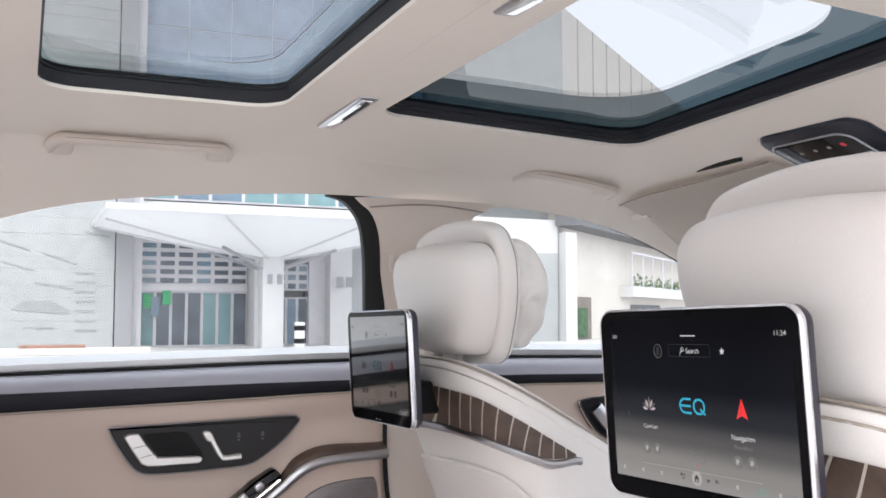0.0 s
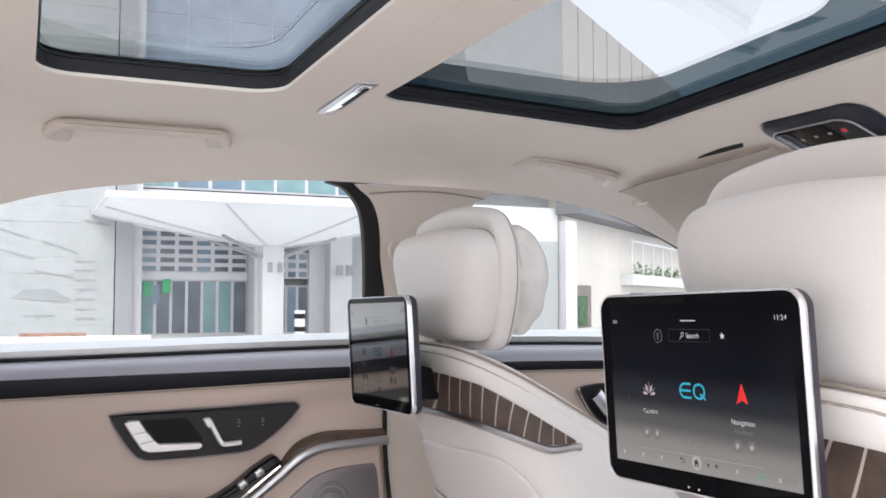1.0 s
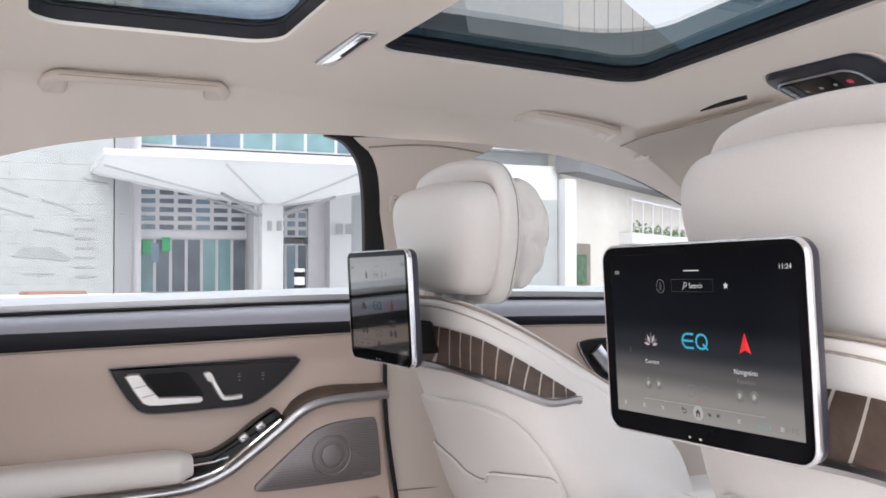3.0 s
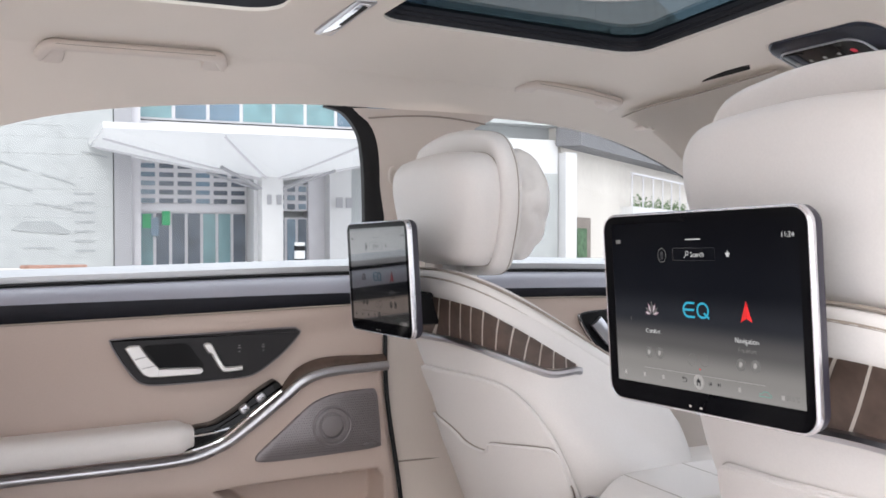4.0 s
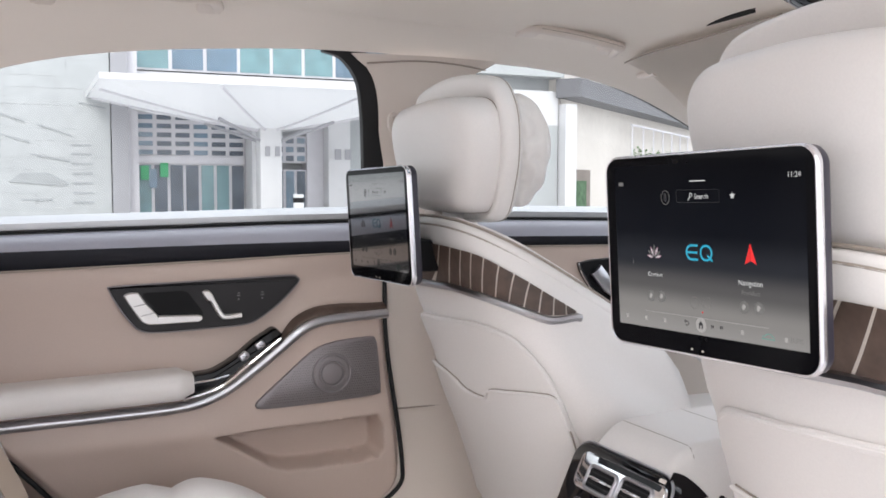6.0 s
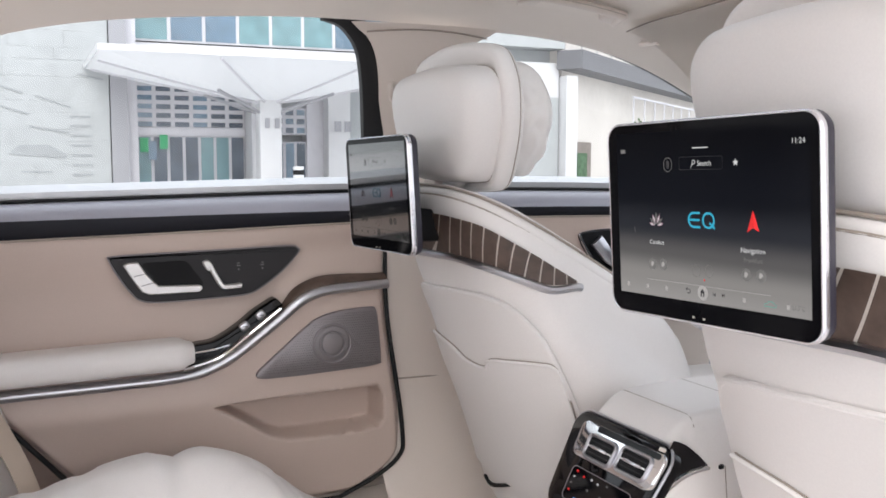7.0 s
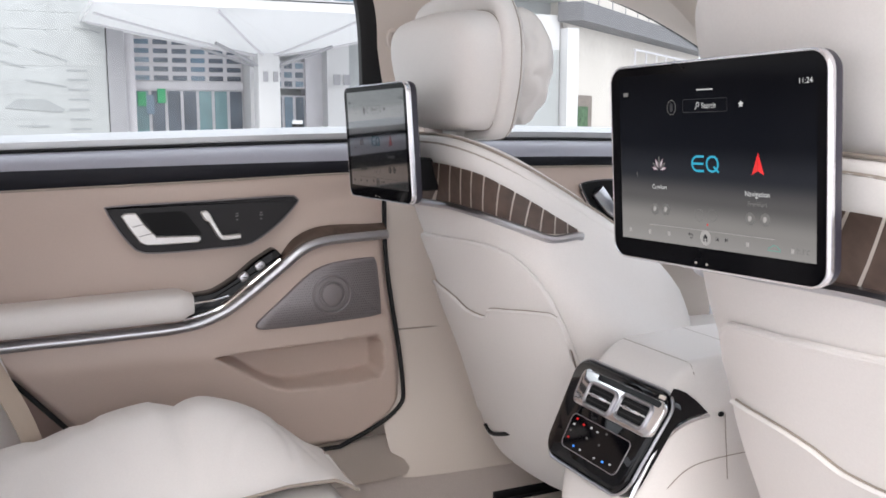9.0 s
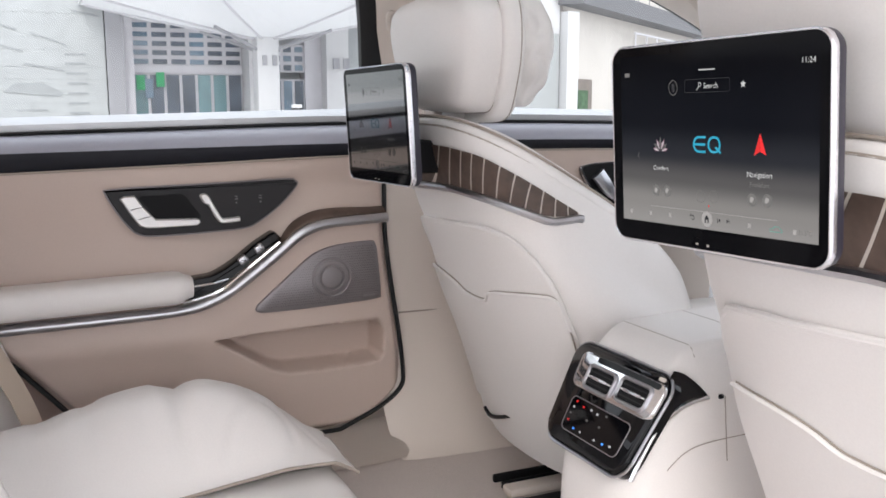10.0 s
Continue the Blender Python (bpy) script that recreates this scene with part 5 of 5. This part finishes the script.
# ---- seat rail on the floor ----
rail_o = thing("seat_rail", "black metal front seat rail on the carpet", "seat rail", (-0.45, 0.25, 0.33))
for x in (-0.486, -0.452):
    part("rail", box(x - 0.005, x + 0.005, 0.262, 0.62, 0.325, 0.340, 0.003), BLACK, rail_o, "black rail")
part("rail_cover", box(-0.442, -0.408, 0.256, 0.40, 0.325, 0.342, 0.006), PLASTIC, rail_o, "beige rail cover")
# link made wider than needed, its black doubling as under-seat shade
part("rail_link", box(-0.56, -0.16, 0.385, 0.56, 0.325, 0.405, 0.01), BLACK, rail_o, "black cross link, widened to stand for the shade under the seat")
mat_o = thing("floor_mat", "dark edge of a floor mat on the carpet", "floor mat", (-0.25, 0.1, 0.325))
part("mat_sheet", box(-0.395, -0.10, -0.05, 0.37, 0.325, 0.331, 0.002), NAVY, mat_o)

# ---- building outside ----
STONE = mat("white_stone", (0.37, 0.385, 0.39), 0.7, scale=3.0, bump=0.1, vary=0.10, stain=0.5, dist=0.02)
STONE2 = mat("beige_render", (0.60, 0.565, 0.525), 0.8, scale=3.0, bump=0.2, vary=0.07, stain=0.4, dist=0.02)
WHITE = mat("white_metal_cladding", (0.56, 0.56, 0.57), 0.5, scale=2.0, bump=0.05, vary=0.03)
GREYM = mat("grey_cladding", (0.30, 0.30, 0.32), 0.5, scale=2.0, bump=0.05, vary=0.06)
FRAMEM = mat("pale_aluminium", (0.56, 0.55, 0.58), 0.45, scale=4.0, bump=0.03)
BGLASS = mat("blue_facade_glass", (0.10, 0.16, 0.22), 0.08, scale=0.6, bump=0.0, vary=0.3, coat=0.5)
# upper panes: the mirrored sky is put into the base colour
SKY_TONED_GLASS = mat("painted_sky_facade_glass", (0.26, 0.32, 0.42), 0.10, scale=0.6, bump=0.0, vary=0.2, coat=0.5)
DGLASS = mat("dark_door_glass", (0.08, 0.10, 0.13), 0.12, scale=1.5, bump=0.0, vary=0.5, stain=1.2)
TGLASS = mat("teal_glass", (0.15, 0.26, 0.28), 0.12, scale=1.5, bump=0.0, vary=0.3)
DARK = mat("dark_soffit", (0.13, 0.13, 0.14), 0.7, scale=2, bump=0.05)
GREEN = mat("green_sign", (0.03, 0.35, 0.14), 0.5, scale=3, bump=0.0)
MEMBRANE = bpy.data.materials.new("white_membrane")
MEMBRANE.use_nodes = True
mn = MEMBRANE.node_tree
m_tr, m_mix = mn.nodes.new("ShaderNodeBsdfTranslucent"), mn.nodes.new("ShaderNodeMixShader")
m_tr.inputs[0].default_value = (0.70, 0.70, 0.71, 1)
mn.nodes["Principled BSDF"].inputs["Base Color"].default_value = (0.66, 0.66, 0.665, 1)
mn.nodes["Principled BSDF"].inputs["Roughness"].default_value = 0.7
m_mix.inputs[0].default_value = 0.38
mn.links.new(mn.nodes["Principled BSDF"].outputs[0], m_mix.inputs[1])
mn.links.new(m_tr.outputs[0], m_mix.inputs[2])
mn.links.new(m_mix.outputs[0], mn.nodes["Material Output"].inputs[0])
BX = -30.0
bld = thing("building", "pale modern office building with a glazed entrance", "building", (BX, 8, 0))
# stone wing with recessed courses
part("stone_core", box(BX - 9, BX + 0.9, -22, 2.0, 0, 17), STONE, bld, "white stone wing")
bm = bmesh.new()
random.seed(4)
row = 0
z = 0.0
while z < 16.5:
    h = random.choice((0.35, 0.5, 0.7))
    y = -21.9
    while y < 1.9:
        w = random.uniform(1.2, 3.0)
        y1 = min(1.98, y + w)
        d = random.uniform(0.008, 0.028)
        vs = [(BX + 0.9, y + 0.003, z + 0.003), (BX + 0.9, y1 - 0.003, z + 0.003), (BX + 0.9, y1 - 0.003, z + h - 0.003), (BX + 0.9, y + 0.003, z + h - 0.003)]
        a = [bm.verts.new(p) for p in vs]
        b = [bm.verts.new((p[0] + d, p[1], p[2])) for p in vs]
        bm.faces.new(b)
        for i in range(4):
            bm.faces.new((a[i], a[(i + 1) % 4], b[(i + 1) % 4], b[i]))
        y = y1
    z += h
tagged(part("stone_cladding", bm, STONE, bld, "rough white stone slabs in uneven courses", angle=20), kind="stuff")
# darker grey plates laid on the stone; nothing is cut into it
DARKER_STONE = mat("darker_grey_stone", (0.30, 0.315, 0.32), 0.75, scale=3.0, bump=0.1, vary=0.1, stain=0.6)
part("grey_patch", prism([(-0.84, 1.18), (-0.54, 1.43), (0.22, 1.45), (0.78, 1.15), (0.7, 1.05), (-0.23, 1.12)], on_x(BX + 0.90, BX + 0.945)), DARKER_STONE, bld, "darker grey patch on the stone")
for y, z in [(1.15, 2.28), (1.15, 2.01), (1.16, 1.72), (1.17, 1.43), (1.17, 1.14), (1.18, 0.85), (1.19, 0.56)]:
    part("ladder_bar", box(BX + 0.90, BX + 0.942, y - 0.28, y + 0.28, z - 0.03, z + 0.03), DARKER_STONE, bld)
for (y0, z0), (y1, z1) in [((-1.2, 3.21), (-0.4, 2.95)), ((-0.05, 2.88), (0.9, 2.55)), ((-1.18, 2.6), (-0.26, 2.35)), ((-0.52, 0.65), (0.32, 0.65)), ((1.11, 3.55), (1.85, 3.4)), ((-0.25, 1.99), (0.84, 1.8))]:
    part("carved_line", prism([(y0, z0 - 0.025), (y1, z1 - 0.025), (y1, z1 + 0.025), (y0, z0 + 0.025)], on_x(BX + 0.90, BX + 0.940)), DARKER_STONE, bld)
part("corner_pier", box(BX - 1, BX + 0.95, 2.03, 2.52, 0, 17), GREYM, bld, "grey corner pier")
part("pier_reveal", box(BX - 1, BX + 0.6, 2.52, 2.84, 0, 17), FRAMEM, bld, "pale reveal beside the pier")
part("main_block", box(BX - 14, BX - 0.6, 2.84, 18.4, 0, 14.0), STONE, bld, "pale building block")
part("block_pier", box(BX - 0.6, BX + 0.3, 13.2, 18.4, 5.2, 14.0), STONE, bld, "pale stone end bay")
part("block_pier", box(BX - 0.6, BX + 0.35, 12.7, 13.2, 5.2, 14.0), GREYM, bld, "grey edge pier")
# entrance glazing
def glaze(y0, y1, z0, z1, ny, nz, g, gap=0.07, x=BX):
    part("glazing_frame", box(x - 0.55, x - 0.10, y0, y1, z0, z1), FRAMEM, bld, "pale aluminium frame")
    dy, dz = (y1 - y0) / ny, (z1 - z0) / nz
    for i in range(ny):
        for j in range(nz):
            m = g[(i * 7 + j * 3) % len(g)]
            part("pane", box(x - 0.12, x - 0.07, y0 + dy * i + gap / 2, y0 + dy * (i + 1) - gap / 2, z0 + dz * j + gap / 2, z0 + dz * (j + 1) - gap / 2), m, bld)


glaze(2.84, 6.3, 0.0, 1.78, 7, 1, [TGLASS, DGLASS, DGLASS, TGLASS, DGLASS], 0.10)
glaze(2.84, 6.3, 2.0, 3.4, 6, 5, [BGLASS, DGLASS, DGLASS], 0.13)
part("transom", box(BX - 0.5, BX - 0.02, 2.84, 6.3, 1.78, 2.02), FRAMEM, bld, "pale transom")
glaze(7.25, 8.4, 0.0, 1.62, 3, 1, [DGLASS, BGLASS], 0.10)
glaze(7.25, 8.4, 1.85, 2.75, 3, 3, [BGLASS, DGLASS], 0.12)
part("side_panel", box(BX - 0.6, BX, 8.4, 9.0, 0, 3.3), FRAMEM, bld, "pale lilac-grey wall panel")
part("upper_wall", box(BX - 0.6, BX - 0.1, 2.84, 18.4, 3.4, 4.7), WHITE, bld, "white wall above the entrance")
part("lower_wall", box(BX - 0.6, BX - 0.1, 9.0, 18.4, 0, 3.4), STONE, bld, "pale wall beside the entrance")
glaze(2.84, 12.7, 4.75, 7.1, 9, 2, [TGLASS, TGLASS, BGLASS, TGLASS, BGLASS], 0.12)
glaze(2.84, 12.7, 7.2, 13.8, 7, 4, [SKY_TONED_GLASS], 0.04)
part("exit_sign", box(BX + 0.0, BX + 0.05, 2.95, 3.2, 1.25, 1.7), GREEN, bld, "green sign")
part("exit_sign", box(BX + 0.0, BX + 0.05, 3.55, 3.8, 1.35, 1.8), GREEN, bld, "green sign")
part("poster", box(BX + 0.0, BX + 0.04, 3.2, 3.45, 1.0, 1.6), BGLASS, bld, "blue-grey poster")
part("white_column", box(BX - 0.2, BX + 0.9, 6.32, 6.95, 0, 2.95), WHITE, bld, "white entrance column")
part("white_column", box(BX - 0.4, BX + 0.6, 8.98, 9.75, 0, 3.4), WHITE, bld, "white entrance column")
for y in (6.45, 9.1, 9.45):
    part("wall_lamp", box(BX + 0.9, BX + 0.96, y, y + 0.22, 1.95, 2.3), GREYM, bld, "small square wall lamp")
part("end_column", box(BX - 0.3, BX + 0.4, 18.45, 18.95, 0, 4.2), WHITE, bld, "white end column")

# angled wing behind
wing_b = thing("building", "beige wing with balconies and a dark roof edge", "building", (BX - 3, 24, 0))
A0, A1 = Vector((BX - 0.2, 18.6, 0)), Vector((BX - 14.0, 36.0, 0))
AD = (A1 - A0).normalized()
AN = Vector((AD.y, -AD.x, 0))


def wbox(s0, s1, d0, d1, z0, z1):
    bm = bmesh.new()
    vs = [bm.verts.new(A0 + AD * s + AN * d + Vector((0, 0, z))) for z in (z0, z1) for s, d in ((s0, d0), (s1, d0), (s1, d1), (s0, d1))]
    for f in ((0, 1, 2, 3), (4, 5, 6, 7), (0, 1, 5, 4), (1, 2, 6, 5), (2, 3, 7, 6), (3, 0, 4, 7)):
        bm.faces.new([vs[i] for i in f])
    return bm


DOORWAY = mat("shaded_doorway", (0.20, 0.17, 0.15), 0.8, scale=3, bump=0.0, vary=0.2)
part("wing_wall", wbox(0, 24, -6, 0, 0, 13.4), STONE2, wing_b, "beige rendered wall")
part("roof_edge", wbox(-0.5, 25, -0.02, 1.0, 4.45, 5.15), DARK, wing_b, "dark overhanging roof edge")
for k in range(12):
    part("wall_joint", wbox(2.0 * k + 0.2, 2.0 * k + 0.26, 0, 0.03, 4.8, 13.4), GREYM, wing_b)
part("wall_joint", wbox(0, 24, 0, 0.03, 8.6, 8.68), GREYM, wing_b)
part("doorway", wbox(1.5, 3.5, 0, 0.06, 0.0, 1.75), DOORWAY, wing_b, "dark doorway")
part("doorway_leaves", wbox(1.7, 2.9, 0.06, 0.1, 0.1, 1.3), mat("window_greenery", (0.06, 0.12, 0.06), 0.8, scale=6, bump=0.2, vary=0.6, stain=5), wing_b, "greenery seen in the doorway")
part("balcony", wbox(8, 22, 0, 0.6, 1.85, 2.35), WHITE, wing_b, "white balcony slab")
for k in range(8):
    part("balcony_post", wbox(8.1 + 1.9 * k, 8.2 + 1.9 * k, 0.5, 0.56, 2.35, 3.9), FRAMEM, wing_b)
part("balcony_rail", wbox(8, 22, 0.48, 0.58, 3.86, 3.94), FRAMEM, wing_b)
part("dark_opening", wbox(9.6, 15.0, 0, 0.06, 0.3, 1.5), DARK, wing_b, "dark opening under the balcony")
random.seed(9)
bm = bmesh.new()
for k in range(420):
    c = A0 + AD * random.uniform(9.0, 20.0) + AN * random.uniform(0.2, 0.46) + Vector((0, 0, 2.40 + abs(random.gauss(0, 0.22))))
    r = random.uniform(0.04, 0.09)
    d = Vector((random.uniform(-1, 1), random.uniform(-1, 1), random.uniform(-1, 1))).normalized()
    e = d.orthogonal().normalized()
    bm.faces.new([bm.verts.new(c + d * r), bm.verts.new(c + e * r * 0.6), bm.verts.new(c - d * r), bm.verts.new(c - e * r * 0.6)])
tagged(solo("balcony_hedge", bm, mat("hedge_leaves", (0.10, 0.17, 0.07), 0.7, scale=8, bump=0.0, vary=0.4), "green planting along the balcony edge", "hedge"), kind="stuff")

# white funnel canopies on columns in front of the entrance
def funnel(cx, cy, hx, hy, label):
    can = thing("entrance_canopy", label, "canopy", (cx, cy, 0), group="entrance canopies")
    def rim(a, k):
        c, s = math.cos(a), math.sin(a)
        m = max(abs(c), abs(s))
        return (cx + hx * k * c / m, cy + hy * k * s / m)
    def under(a, k):
        x, y = rim(a, k)
        return Vector((x, y, 2.72 + 1.0 * k ** 1.15 + 0.03 * math.cos(a * 8) * k))
    angs = [2 * math.pi * q / 64 for q in range(64)]
    part("canopy_membrane", grid(under, angs, frange(0.04, 1, 12), loop=True), MEMBRANE, can, "white funnel membrane", angle=20)
    part("canopy_rim", grid(lambda a, z: Vector((*rim(a, 1.01), z)), angs, [3.70, 3.86], loop=True), WHITE, can, "white rim")
    part("canopy_column", box(cx - 0.30, cx + 0.30, cy - 0.33, cy + 0.33, 0, 2.80, 0.03), WHITE, can, "white canopy column")
    for q in range(8):
        a = math.pi / 8 + q * math.pi / 4
        part("rib", sweep([under(a, k) - Vector((0, 0, 0.04)) for k in (0.05, 0.2, 0.4, 0.55, 0.7, 0.85, 0.98)], ring(0.035, n=6)), FRAMEM, can, "slim grey rib")
    for q in range(4):
        a = math.pi / 4 + q * math.pi / 2
        part("strut", sweep([Vector((cx + 0.18 * math.cos(a), cy + 0.2 * math.sin(a), 2.35)), under(a, 0.34) - Vector((0, 0, 0.05))], ring(0.05, n=6)), GREYM, can, "grey branching strut")
    for dy in (-0.18, 0.12):
        part("column_lamp", box(cx + 0.30, cx + 0.34, cy + dy, cy + dy + 0.14, 1.95, 2.25), GREYM, can, "small square lamp")


funnel(BX + 3.0, 6.35, 3.4, 5.0, "white funnel-shaped entrance canopy on a square column")

bol = thing("bollard", "white bollard with two black bands", "bollard", (-23, 6.15, 0))
part("bollard_post", sweep([(-23, 6.15, 0), (-23, 6.15, 0.8), (-23, 6.15, 0.84)], ring(0.14, n=20), up=(1, 0, 0)), WHITE, bol)
for z in (0.28, 0.62):
    part("black_band", sweep([(-23, 6.15, z), (-23, 6.15, z + 0.13)], ring(0.145, n=20), up=(1, 0, 0)), BLACK, bol, "black band")
low = thing("kerb_planter", "low stone kerb with reddish planting", "kerb", (-25, 1.0, 0))
part("kerb_stone", box(-25.3, -24.8, -1.5, 2.6, 0, 0.18, 0.02), STONE2, low)
part("planting", box(-25.25, -24.85, -0.6, 1.0, 0.17, 0.26, 0.03), mat("red_planting", (0.30, 0.17, 0.13), 0.9, scale=9, bump=0.6, vary=0.4), low, "reddish planting")
